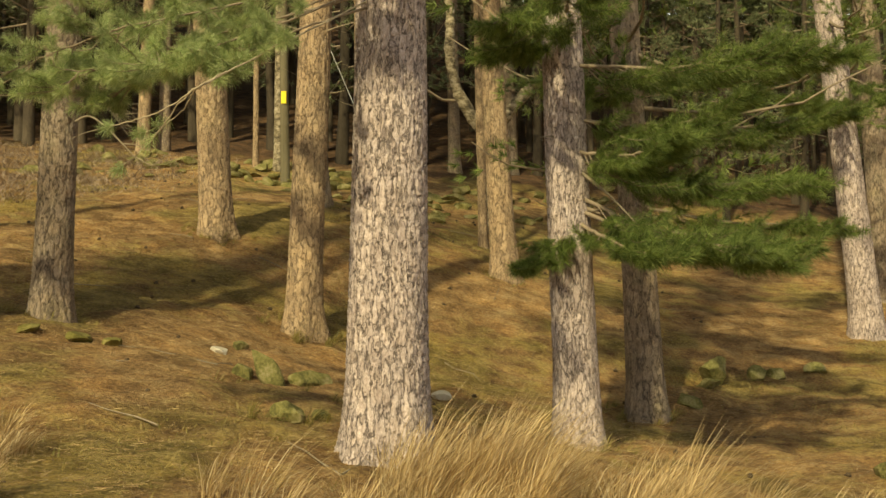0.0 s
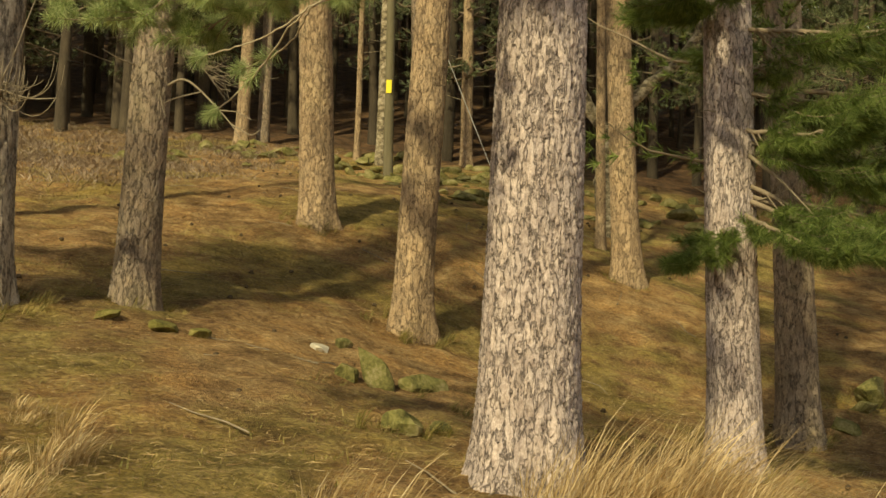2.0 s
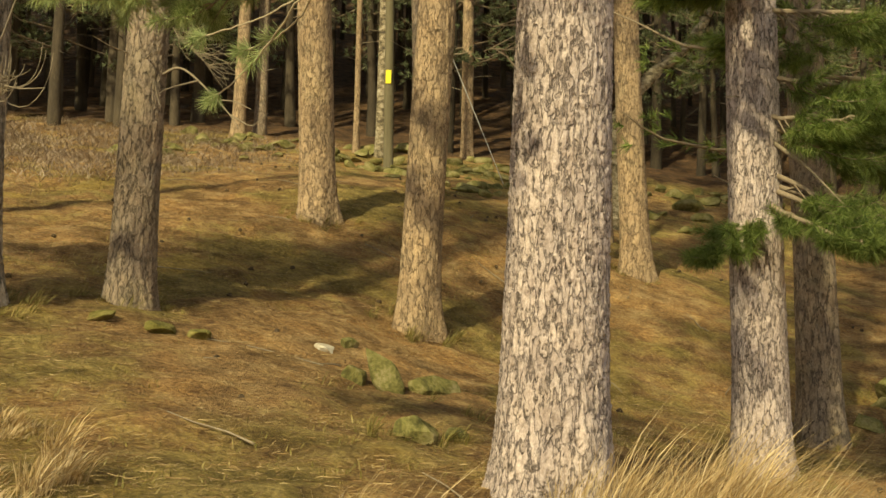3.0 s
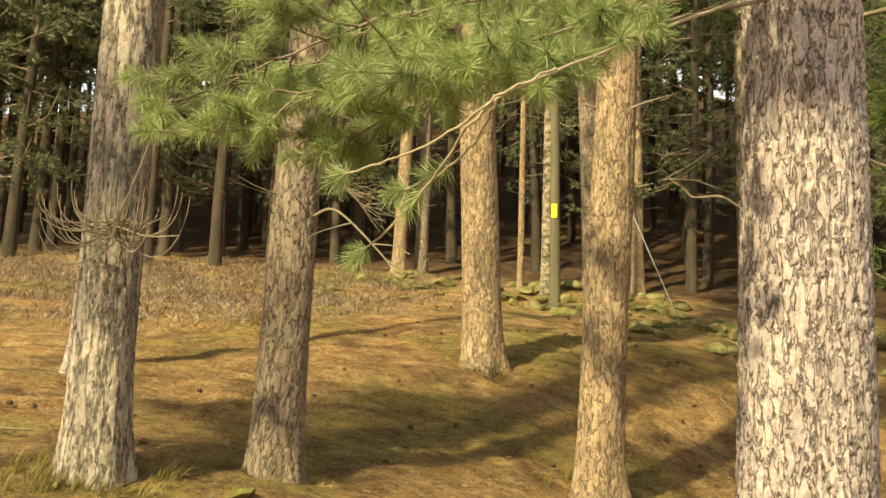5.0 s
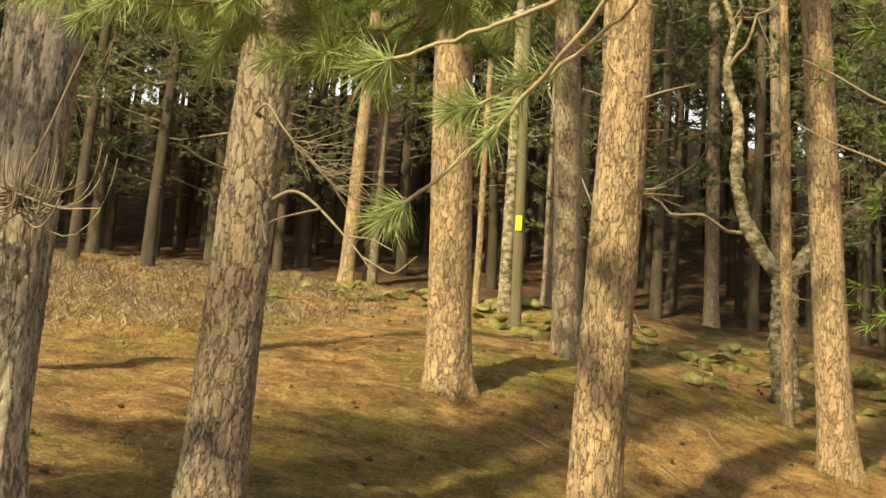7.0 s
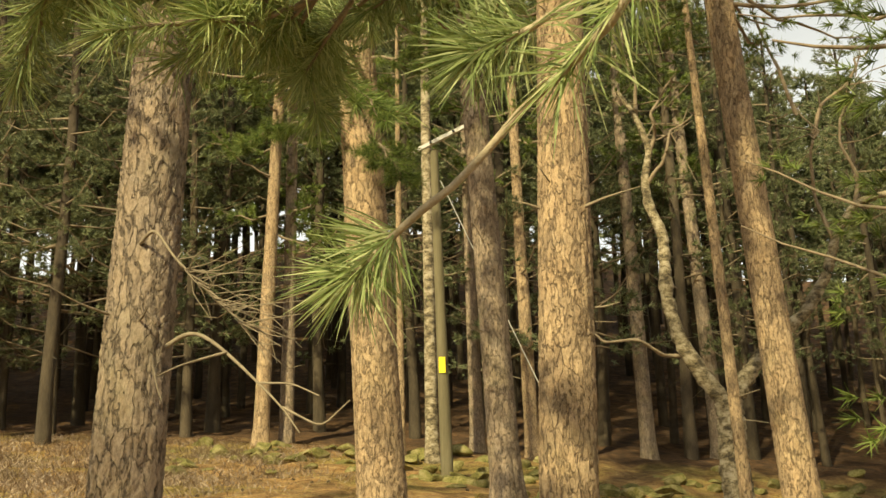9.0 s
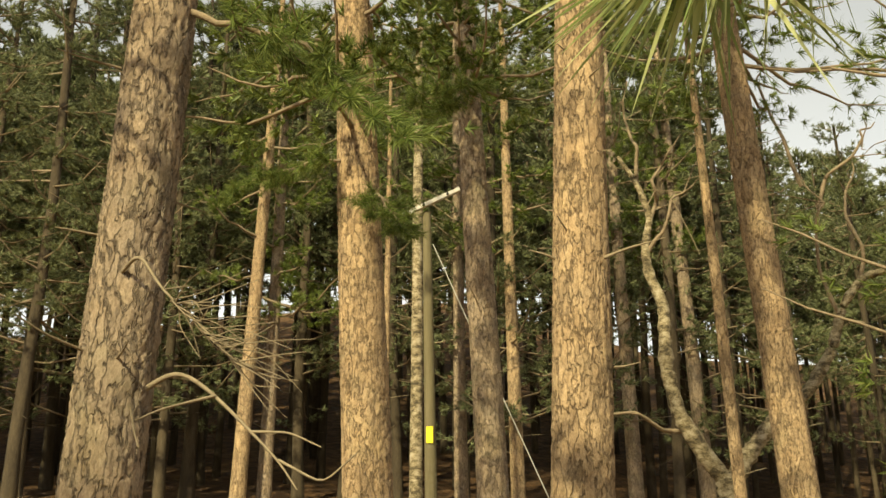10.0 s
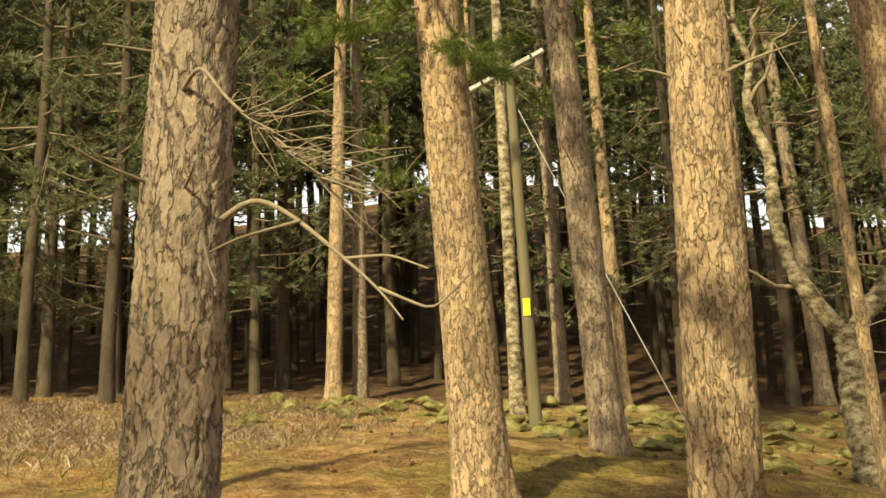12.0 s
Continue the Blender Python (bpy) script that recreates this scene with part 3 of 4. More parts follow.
# boughs of the thick pine that hang over the way
def shoot_bough(tree, start, tip, sag, seed, side_shoots, reach=0.45, r0=0.01, hang=-0.15):
    """A limb with bare pale shoots, each ending in a brush of long needles."""
    rng = np.random.default_rng(seed)
    o = np.array(tree.location)
    line = arc(np.asarray(start, float) - o, np.asarray(tip, float) - o, sag, 18, rng, 0.012)
    axis = np.gradient(line, axis=0)
    axis /= np.linalg.norm(axis, axis=1)[:, None]
    shoots = [line]
    for k in range(side_shoots):
        s = rng.uniform(0.3, 0.93)
        i = int(s * 17)
        out = np.cross(axis[i], [0, 0, 1])
        out *= (1 if k % 2 else -1) / (np.linalg.norm(out) + 1e-9)
        d = axis[i] * rng.uniform(0.6, 1.2) + out * rng.uniform(0.4, 1.0) + np.array([0, 0, rng.uniform(hang - 0.2, hang + 0.4)])
        ln = reach * rng.uniform(0.4, 1.1) * (1.25 - 0.7 * s)
        tw = arc(line[i], line[i] + d / np.linalg.norm(d) * ln, 0.1 * ln, 8, rng, 0.006)
        shoots.append(tw)
        if ln > 0.25:
            for _ in range(2):
                j = rng.integers(3, 6)
                d2 = (tw[-1] - tw[0]) / ln + rng.standard_normal(3) * 0.5
                shoots.append(arc(tw[j], tw[j] + d2 / np.linalg.norm(d2) * ln * rng.uniform(0.35, 0.6), 0.02, 6, rng, 0.004))
    limb_v, limb_f = joined([tube(w, np.linspace(r0 if w is line else 0.005, 0.0035, len(w)), 8 if w is line else 6) for w in shoots])
    limb = part_of("limb", limb_v, limb_f, M_SHOOT, tree, "needled pine bough with pale shoots", True)
    pieces, k0 = [], 0
    V, F = [], []
    for w in shoots:
        end = w[-1]
        d = w[-1] - w[-2]
        d /= np.linalg.norm(d)
        C = [end - d * u for u in np.linspace(0.0, 0.13, 9)]
        A = [d] * len(C)
        for cen, ax, cnt, spr in ((C[:3], A[:3], 22, (0.15, 1.0)), (C[3:], A[3:], 20, (0.6, 1.5))):
            v, k = needles(cen, ax, 0.088, 0.0021, cnt, rng, spr, 0.01, 0.15)
            V.append(v)
            F.append(k + k0)
            k0 += len(v)
    part_of("needles", np.concatenate(V), needle_faces(np.concatenate(F)), M_NEEDLE_NEAR, limb)


def needle_brush(end, d, rng, long=0.13, count=20, length=0.078):
    """The needles on the last part of a shoot: a star at its tip and a sleeve behind it."""
    d = d / np.linalg.norm(d)
    C = [end - d * u for u in np.linspace(0.0, long, 8)]
    A = [d] * 8
    a, ka = needles(C[:3], A[:3], length, 0.0021, count + 14, rng, (0.15, 1.75), 0.012, 0.15)
    b, kb = needles(C[3:], A[3:], length * 0.95, 0.0021, count, rng, (0.6, 1.45), 0.01, 0.2)
    return np.concatenate([a, b]), np.concatenate([ka, kb + len(a)])


def bent(pts, n, rng, rough=0.008):
    """A smooth line through a few points, slightly crooked."""
    p = np.asarray(pts, float)
    t = np.linspace(0, len(p) - 1, n)
    q = np.stack([np.interp(t, np.arange(len(p)), p[:, a]) for a in range(3)], -1)
    for _ in range(8):
        q[1:-1] = (q[:-2] + 2 * q[1:-1] + q[2:]) / 4
    q[1:-1] += rng.standard_normal((n - 2, 3)) * rough * 0.4
    return q


def spray(tree, line, r0, seed, side=(), brushes=(), reach=0.3, bark=None, label="needled pine bough with pale shoots"):
    """A limb along a bent line. side: where along it twigs leave, each ending in a brush; brushes: where whorls of needles sit on it."""
    rng = np.random.default_rng(seed)
    q = bent(np.asarray(line, float) - np.array(tree.location), 30, rng)
    wood = [tube(q, np.linspace(r0, 0.0032, 30) * (1 + 0.06 * rng.standard_normal(30)), 8)]
    axis = np.gradient(q, axis=0)
    axis /= np.linalg.norm(axis, axis=1)[:, None]
    V, F, k0 = [], [], 0
    tips = [(q[-1], axis[-1], 0.055, 30)]
    for u in brushes:
        i = int(u * 29)
        tips.append((q[i], axis[i] + np.array([0, 0, -0.2]), 0.1, 14))
    for k, u in enumerate(side):
        i = min(int(u * 29), 28)
        out = np.cross(axis[i], [0, 0, 1])
        out *= (1 if k % 2 else -1) / (np.linalg.norm(out) + 1e-9)
        d = axis[i] * rng.uniform(0.5, 1.0) + out * rng.uniform(0.3, 1.0) + np.array([0, 0, rng.uniform(-0.2, 0.35)])
        ln = reach * rng.uniform(0.5, 1.15)
        d = d / np.linalg.norm(d) * ln
        tw = bent([q[i], q[i] + d * 0.5 + np.array([0, 0, -0.03]), q[i] + d], 9, rng)
        wood.append(tube(tw, np.linspace(0.005, 0.003, 9), 6))
        tips.append((tw[-1], tw[-1] - tw[-3], 0.09, 24))
        for j in (3, 5, 7):
            d2 = d * rng.uniform(0.3, 0.55) + rng.standard_normal(3) * 0.3 * ln
            tw2 = bent([tw[j], tw[j] + d2 * 0.5, tw[j] + d2], 6, rng, 0.004)
            wood.append(tube(tw2, np.linspace(0.004, 0.0025, 6), 5))
            tips.append((tw2[-1], tw2[-1] - tw2[-3], 0.08, 22))
    v, f = joined(wood)
    limb = part_of("limb", v, f, bark or M_LIMB, tree, label, True)
    for end, d, long, count in tips:
        v, k = needle_brush(end, d, rng, long, count)
        V.append(v)
        F.append(k + k0)
        k0 += len(v)
    part_of("needles", np.concatenate(V), needle_faces(np.concatenate(F)), M_NEEDLE_NEAR, limb)


STEP = np.linspace(0.3, 0.92, 15)
FORK = (-1.33, 5.62, 2.79)
spray(pine_a, [(-0.5, 7.3, 3.75), (-0.85, 6.6, 3.35), (-1.15, 5.95, 2.98), FORK, (-1.47, 5.8, 2.74), (-1.62, 6.02, 2.6), (-1.76, 6.14, 2.52), (-1.9, 6.2, 2.42)], 0.0065, 101, brushes=(0.8,), bark=M_SHOOT)
spray(pine_a, [(-1.2, 5.85, 2.93), FORK, (-1.5, 5.75, 2.7), (-1.7, 5.85, 2.66), (-1.9, 5.95, 2.63)], 0.005, 102, bark=M_SHOOT)
spray(pine_a, [(-1.25, 5.8, 2.88), FORK, (-1.45, 5.95, 2.74), (-1.6, 6.12, 2.68), (-1.78, 6.2, 2.64)], 0.005, 103, brushes=(0.85,), bark=M_SHOOT)
spray(pine_a, [(-0.5, 7.3, 3.8), (-1.2, 6.8, 3.45), (-1.75, 6.45, 3.2), (-2.15, 6.4, 3.06), (-2.4, 6.42, 2.94)], 0.009, 104, STEP, (0.85, 0.9), 0.26)
spray(pine_a, [(-0.55, 7.35, 4.0), (-1.3, 6.7, 3.55), (-1.9, 6.4, 3.35), (-2.35, 6.45, 3.2), (-2.65, 6.5, 3.08)], 0.009, 105, STEP, (), 0.3)
spray(pine_a, [(-0.5, 7.3, 3.85), (-1.0, 6.6, 3.4), (-1.5, 6.15, 3.1), (-1.75, 6.0, 2.95)], 0.009, 106, STEP, (), 0.26)
spray(pine_a, [(-0.55, 7.35, 3.9), (-1.1, 6.9, 3.5), (-1.6, 6.7, 3.2), (-1.95, 6.65, 3.05), (-2.1, 6.65, 2.92)], 0.008, 107, STEP, (), 0.27)
spray(pine_a, [(-0.5, 7.3, 3.7), (-0.9, 6.7, 3.4), (-1.15, 6.3, 3.15), (-1.3, 6.1, 3.0)], 0.009, 108, STEP[4:], (), 0.24)
for k, (h, tip, n, reach) in enumerate((
        (4.3, (-2.35, 7.6, 3.55), 16, 0.5), (4.5, (-1.9, 6.4, 3.6), 12, 0.45), (4.2, (-2.1, 6.9, 3.35), 14, 0.45), (4.6, (-2.7, 7.1, 3.75), 18, 0.6), (4.8, (-1.7, 7.9, 3.9), 16, 0.6),
        (4.7, (-2.9, 7.6, 4.0), 18, 0.6), (4.5, (-0.95, 6.0, 4.05), 16, 0.5), (4.6, (-0.55, 5.8, 4.2), 16, 0.5), (4.3, (-0.75, 6.35, 3.95), 14, 0.45))):
    shoot_bough(pine_a, (-0.5, 7.35, h), tip, -0.08, 120 + k, n, reach)

# low green boughs over the slope
for k, (tree, start, tip, sag, tw) in enumerate((
        (pine_g, (1.25, 10.3, 2.75), (3.0, 9.8, 2.13), 0.1, 26), (pine_g, (1.2, 10.3, 2.5), (0.74, 10.1, 2.12), 0.05, 10), (pine_g, (1.2, 10.35, 3.5), (2.74, 10.0, 3.6), 0.15, 22),
        (pine_g, (1.15, 10.35, 4.0), (3.55, 9.6, 3.95), 0.05, 26), (pine_g, (1.2, 10.3, 3.1), (3.4, 10.5, 2.93), 0.1, 24), (pine_g, (1.1, 10.3, 4.2), (0.45, 10.0, 4.05), 0.0, 10), (pine_g, (1.1, 10.3, 4.3), (0.5, 9.0, 4.1), 0.0, 14), (pine_g, (1.15, 10.3, 4.5), (1.1, 8.9, 4.4), 0.0, 14),
        (pine_g, (1.2, 10.3, 3.2), (2.1, 9.7, 3.2), 0.12, 16), (pine_h, (2.25, 13.3, 4.0), (4.6, 12.6, 4.0), 0.1, 24), (pine_h, (2.3, 13.3, 3.4), (3.9, 12.4, 3.2), 0.1, 20),
        (pine_i, (6.2, 17.9, 5.2), (5.0, 16.2, 4.9), 0.1, 22), (pine_i, (6.2, 17.9, 5.6), (7.2, 16.5, 5.0), 0.1, 22), (pine_g, (1.3, 10.25, 2.6), (2.6, 9.45, 2.2), 0.08, 18), (pine_g, (1.3, 10.3, 2.65), (3.25, 10.2, 2.3), 0.08, 20), (pine_g, (1.25, 10.25, 2.5), (1.85, 9.4, 2.15), 0.05, 14), (pine_h, (2.3, 13.3, 3.0), (4.3, 12.3, 2.7), 0.1, 20), (pine_h, (2.2, 13.3, 4.6), (3.6, 11.8, 4.6), 0.1, 22), (pine_h, (2.2, 13.3, 4.4), (1.2, 12.2, 4.3), 0.1, 14))):
    bough(tree, start, tip, sag, 140 + k, M_NEEDLE_BOUGH, 0.12, 0.0056, int(tw * 2.2), 8, 35, 0.5, 0.022, 0.06, None, "low green needled bough")

# boughs higher up on the middle pines
for k, (tree, start, tip, sag, tw) in enumerate((
        (pine_d, (-3.66, 10.9, 5.6), (-2.5, 10.4, 4.65), -0.1, 16), (pine_d, (-3.66, 10.9, 6.2), (-2.4, 9.9, 5.9), 0.1, 18), (pine_c, (-3.5, 16.6, 7.2), (-3.0, 15.6, 6.4), -0.1, 18),
        (pine_c, (-3.5, 16.6, 7.6), (-4.6, 15.8, 6.9), -0.1, 18), (pine_c, (-3.5, 16.6, 8.2), (-2.4, 15.7, 7.9), 0.1, 18), (pine_d, (-3.7, 10.9, 6.6), (-4.9, 10.2, 6.2), 0.1, 18))):
    bough(tree, start, tip, sag, 180 + k, M_NEEDLE_BOUGH, 0.12, 0.0065, int(tw * 1.4), 7, 22, 0.42, 0.02, 0.2, None, "needled pine bough")

# dead twigs and snags
dead_limb(pine_d, [(-3.6, 10.8, 3.58), (-3.45, 10.75, 3.66), (-3.25, 10.65, 3.5), (-3.08, 10.6, 3.33), (-2.95, 10.55, 3.2), (-2.86, 10.5, 3.07)], 0.013)
dead_limb(pine_d, [(-3.25, 10.65, 3.5), (-3.45, 10.55, 3.42), (-3.56, 10.5, 3.35)], 0.008)
dead_limb(pine_d, [(-3.56, 10.5, 3.42), (-3.53, 10.5, 3.3), (-3.5, 10.48, 3.24)], 0.006)
dead_limb(pine_d, [(-3.08, 10.6, 3.33), (-2.9, 10.5, 3.3), (-2.75, 10.45, 3.22)], 0.007)
dead_limb(pine_d, [(-2.95, 10.55, 3.2), (-2.75, 10.45, 3.08), (-2.6, 10.4, 3.2)], 0.007)
dead_limb(pine_d, [(-3.75, 10.75, 4.1), (-3.62, 10.6, 4.15), (-3.5, 10.55, 3.95), (-3.28, 10.5, 3.75), (-3.1, 10.45, 3.55)], 0.01)
rng = np.random.default_rng(7)
for k in range(44):
    s = rng.uniform(0, 1)
    p = np.array([-3.5, 10.55, 3.95]) * (1 - s) + np.array([-3.1, 10.45, 3.55]) * s
    q = p + np.array([rng.uniform(0.05, 0.4), rng.uniform(-0.25, 0.15), rng.uniform(-0.25, 0.12)])
    dead_limb(pine_d, [p, (p + q) / 2 + rng.standard_normal(3) * 0.04, q], 0.0035, name="dead_twig", r1=0.0015)
nest = np.array([-4.4, 9.25, 3.2])
for k in range(64):
    a = rng.uniform(-2.3, 2.3)
    ln = rng.uniform(0.18, 0.55)
    out = np.array([math.sin(a), -0.45 * abs(math.cos(a)) - 0.15, 0]) * ln
    p = nest + np.array([rng.uniform(-0.08, 0.08), 0.08, rng.uniform(-0.05, 0.08)])
    drop, rise = rng.uniform(0.02, 0.2) * ln / 0.4, rng.uniform(0.0, 0.3)
    dead_limb(pine_e, [p + out * f + np.array([0, 0, z]) for f, z in ((0, 0), (0.3, -0.6 * drop), (0.65, -drop), (0.92, -0.6 * drop + 0.2 * rise), (1.02, -0.3 * drop + 0.6 * rise), (1.03, rise - 0.3 * drop))], rng.uniform(0.004, 0.007), name="dead_twig", r1=0.0025)
dead_limb(pine_e, [nest + np.array([0, 0.3, -0.05]), nest, nest + np.array([0.15, -0.05, 0.25]), nest + np.array([0.24, -0.05, 0.55]), nest + np.array([0.34, -0.08, 0.78])], 0.012)
dead_limb(pine_e, [nest, nest + np.array([0.3, -0.1, -0.1]), nest + np.array([0.55, -0.15, -0.1])], 0.007)
dead_limb(pine_b, [(-1.42, 13.3, 5.12), (-1.25, 13.25, 5.17), (-1.0, 13.2, 5.22)], 0.014)
dead_limb(pine_b, [(-1.7, 13.35, 5.14), (-1.8, 13.3, 5.17), (-1.9, 13.3, 5.2)], 0.012)
dead_limb(pine_b, [(-1.4, 13.4, 4.4), (-1.3, 13.38, 4.4), (-1.2, 13.36, 4.42)], 0.01)
stubs(pine_b, 0.19, (0.035, 0), 21, 12, 2.5, 8.5, 0.22)
stubs(pine_c, 0.2, (-0.05, 0), 22, 12, 2.0, 7, 0.4)
stubs(pine_d, 0.17, (0.014, 0), 23, 12, 2.0, 6, 0.3)
stubs(pine_f, 0.19, (-0.05, 0), 24, 16, 2.0, 9, 0.3)
stubs(pine_j, 0.19, (-0.042, 0), 25, 16, 2.0, 10, 0.7)
stubs(pine_g, 0.19, (-0.03, 0), 26, 8, 1.5, 4, 0.25)
dead_limb(pine_g, [(1.25, 10.3, 3.0), (1.5, 10.1, 2.75), (1.75, 10.0, 2.45)], 0.02)


# ---- slender trees in the middle distance ----
def slim(x, y, r, height, lean, mat, seed, label, low, limbs=10, spread=1.2, snags=10):
    t = pine(x, y, r, height, lean, mat, seed, label, low, spread, limbs, "slender pines", width=0.018, around=28, step=0.06, deep=0.006, plate=(0.05, 0.12), detail_to=6.0, flare=0.25)
    stubs(t, r, lean, seed, snags, 1.5, height * 0.75, 0.5)
    return t


slim(0.66, 20.6, 0.085, 10.0, (-0.02, 0), M_BARK_WARM, 31, "thin straight pine close to a leaning one", 7.5, 8)
slim(-3.9, 26.9, 0.125, 12.5, (0.003, 0), M_BIRCH, 32, "slender tree with blotched pale bark behind the pole", 8, 10)
slim(-7.3, 27.8, 0.155, 12.5, (0.03, 0), M_BARK_WARM, 33, "slender sunlit pine at the edge of the dark wood", 4.2, 18, 2.0)
slim(-6.93, 28.4, 0.145, 12.5, (0.003, 0), M_BARK_GREY, 34, "slender grey pine next to a paler one", 3.6, 18, 2.0)
slim(-2.1, 28.4, 0.14, 12.5, (-0.01, 0), M_BARK_WARM, 35, "slender pine among tumbled stones", 6, 14, 1.6)
slim(0.2, 29.6, 0.16, 12.5, (-0.01, 0), M_BARK_GREY, 36, "slender grey pine at the wood's edge", 6, 14, 1.6)
slim(1.7, 30.2, 0.17, 12.0, (-0.03, 0), M_BARK_GREY, 37, "slender grey pine at the wood's edge", 6, 14, 1.6)
slim(-4.5, 27.3, 0.07, 11.0, (0.0, 0), M_BARK_WARM, 38, "very thin pine sapling", 6, 8, 1.0)
slim(-3.2, 29.0, 0.14, 12.5, (-0.005, 0), M_BARK_GREY, 39, "slender grey pine behind the pole", 6, 14, 1.6)


# ---- forked birch ----
def forked_birch():
    t = new("birch_tree")
    x, y = 0.85, 22.6
    o = np.array([x, y, lie_at(x, y)])
    t.location = o
    tagged(t, "forked birch with blotched pale and dark bark", "tree")
    rng = np.random.default_rng(3)

    def stem(pts, r0, r1, name, mat=M_BIRCH, sides=14):
        p = np.asarray(pts, float)
        n = len(p) * 9
        s = np.linspace(0, len(p) - 1, n)
        q = np.stack([np.interp(s, np.arange(len(p)), p[:, a]) for a in range(3)], -1)
        for _ in range(4):
            q[1:-1] = (q[:-2] + 2 * q[1:-1] + q[2:]) / 4
        v, f = tube(q, np.linspace(r0, r1, n) * (1 + 0.07 * rng.standard_normal(n)), sides)
        v += rng.standard_normal(v.shape) * r0 * 0.035
        part_of(name, v, f, mat, t, smooth=True)

    stem([(0.05, 0, -0.3), (0.03, 0, 0.2), (-0.02, 0, 1.0), (0.0, 0, 1.6), (0.0, 0, 2.0)], 0.23, 0.19, "trunk")
    stem([(0.0, 0, 1.85), (-0.33, -0.1, 2.26), (-0.66, -0.2, 2.83), (-0.78, -0.2, 3.5), (-0.74, -0.15, 4.44), (-0.92, -0.1, 4.99), (-0.94, 0, 5.42), (-0.82, 0, 5.92), (-0.99, 0, 6.5), (-1.25, 0, 6.95)], 0.13, 0.03, "stem")
    stem([(0.0, 0, 1.85), (0.37, 0.1, 2.39), (0.79, 0.15, 2.87), (1.28, 0.2, 3.24), (1.66, 0.2, 3.82), (1.9, 0.2, 4.51), (2.25, 0.2, 4.95), (2.9, 0.2, 5.1), (3.4, 0.1, 5.6)], 0.13, 0.03, "stem")
    for a, b in (((-0.82, 0, 5.9), (-0.3, -0.2, 7.2)), ((-0.92, 0, 5.3), (-0.1, -0.3, 6.4)), ((-0.99, 0, 6.4), (-1.0, 0.2, 8.4)), ((-0.6, -0.1, 2.6), (-2.2, -0.8, 3.0)), ((1.85, 0.2, 4.3), (1.5, 0.1, 6.6)),
                 ((1.5, 0.1, 6.4), (1.0, 0, 8.6)), ((2.2, 0.2, 4.9), (2.3, 0.1, 6.8)), ((2.8, 0.2, 5.1), (3.6, 0.2, 4.8)), ((3.2, 0.1, 5.4), (3.1, 0.1, 7.2)), ((1.7, 0.1, 6.0), (2.7, 0, 7.4))):
        a, b = np.array(a), np.array(b)
        line = arc(a, b, -0.15, 8, rng, 0.09)
        stem(line, 0.035, 0.008, "branch", M_LIMB, 7)
        for _ in range(4):
            i = rng.integers(2, 8)
            d = rng.standard_normal(3) * np.array([0.5, 0.3, 0.35])
            stem([line[i], line[i] + d * 0.5 + rng.standard_normal(3) * 0.05, line[i] + d], 0.012, 0.004, "twig", M_LIMB, 5)


forked_birch()


# ---- wooden pole with crossarm, plate and stay ----
def wooden_pole():
    t = new("utility_pole")
    x, y = -3.43, 24.6
    t.location = (x, y, lie_at(x, y))
    o = np.array(t.location)
    tagged(t, "greenish wooden pole with a pale crossarm and yellow plate", "pole")
    top = 10.55 - o[2]
    zs = np.linspace(-0.3, top, 30)
    v, f = tube(np.stack([-0.016 * zs, zs * 0, zs], -1), np.linspace(0.105, 0.072, 30), 20)
    v2, f2 = tube([(-0.016 * top, 0, top - 0.001), (-0.016 * top, 0, top + 0.02)], [0.072, 0.05], 20)
    part_of("post", v, f, M_POLE, t, smooth=True)
    part_of("cap", v2, f2, M_POLE, t)

    def box(name, c, half, mat, parent, turn=0.0):
        bm = bmesh.new()
        bmesh.ops.create_cube(bm, size=2)
        bmesh.ops.scale(bm, vec=half, verts=bm.verts)
        bmesh.ops.bevel(bm, geom=bm.edges[:], offset=min(half) * 0.2, segments=1, affect="EDGES")
        bmesh.ops.transform(bm, matrix=Matrix.Translation(c) @ Matrix.Rotation(turn, 4, "Y"), verts=bm.verts)
        me = bpy.data.meshes.new(name)
        bm.to_mesh(me)
        bm.free()
        me.materials.append(mat)
        ob = new(name, me)
        ob.parent = parent
        return ob

    arm = box("crossarm", (-0.13, -0.12, 10.64 - o[2]), (0.68, 0.035, 0.036), M_ARM, t, -0.44)
    tagged(arm, "weathered pale crossarm")
    for u in (-0.45, 0.0, 0.45):
        box("bolt", (-0.13 + u * 0.9, -0.17, 10.64 - o[2] + u * 0.43), (0.02, 0.02, 0.02), M_BLACK, arm)
    plate = box("plate", (-0.03, -0.107, 6.66 - o[2]), (0.055, 0.004, 0.135), M_YELLOW, t)
    tagged(plate, "small bright yellow plate")
    sx, sy = -1.1, 24.7
    v, f = tube(arc((0.02, -0.05, 9.95 - o[2]), (sx - x, sy - y, lie_at(sx, sy) - o[2] - 0.05), 0.02, 12), np.full(12, 0.009), 7)
    tagged(part_of("stay_wire", v, f, M_WIRE, t, smooth=True), "pale straight stay wire")


wooden_pole()


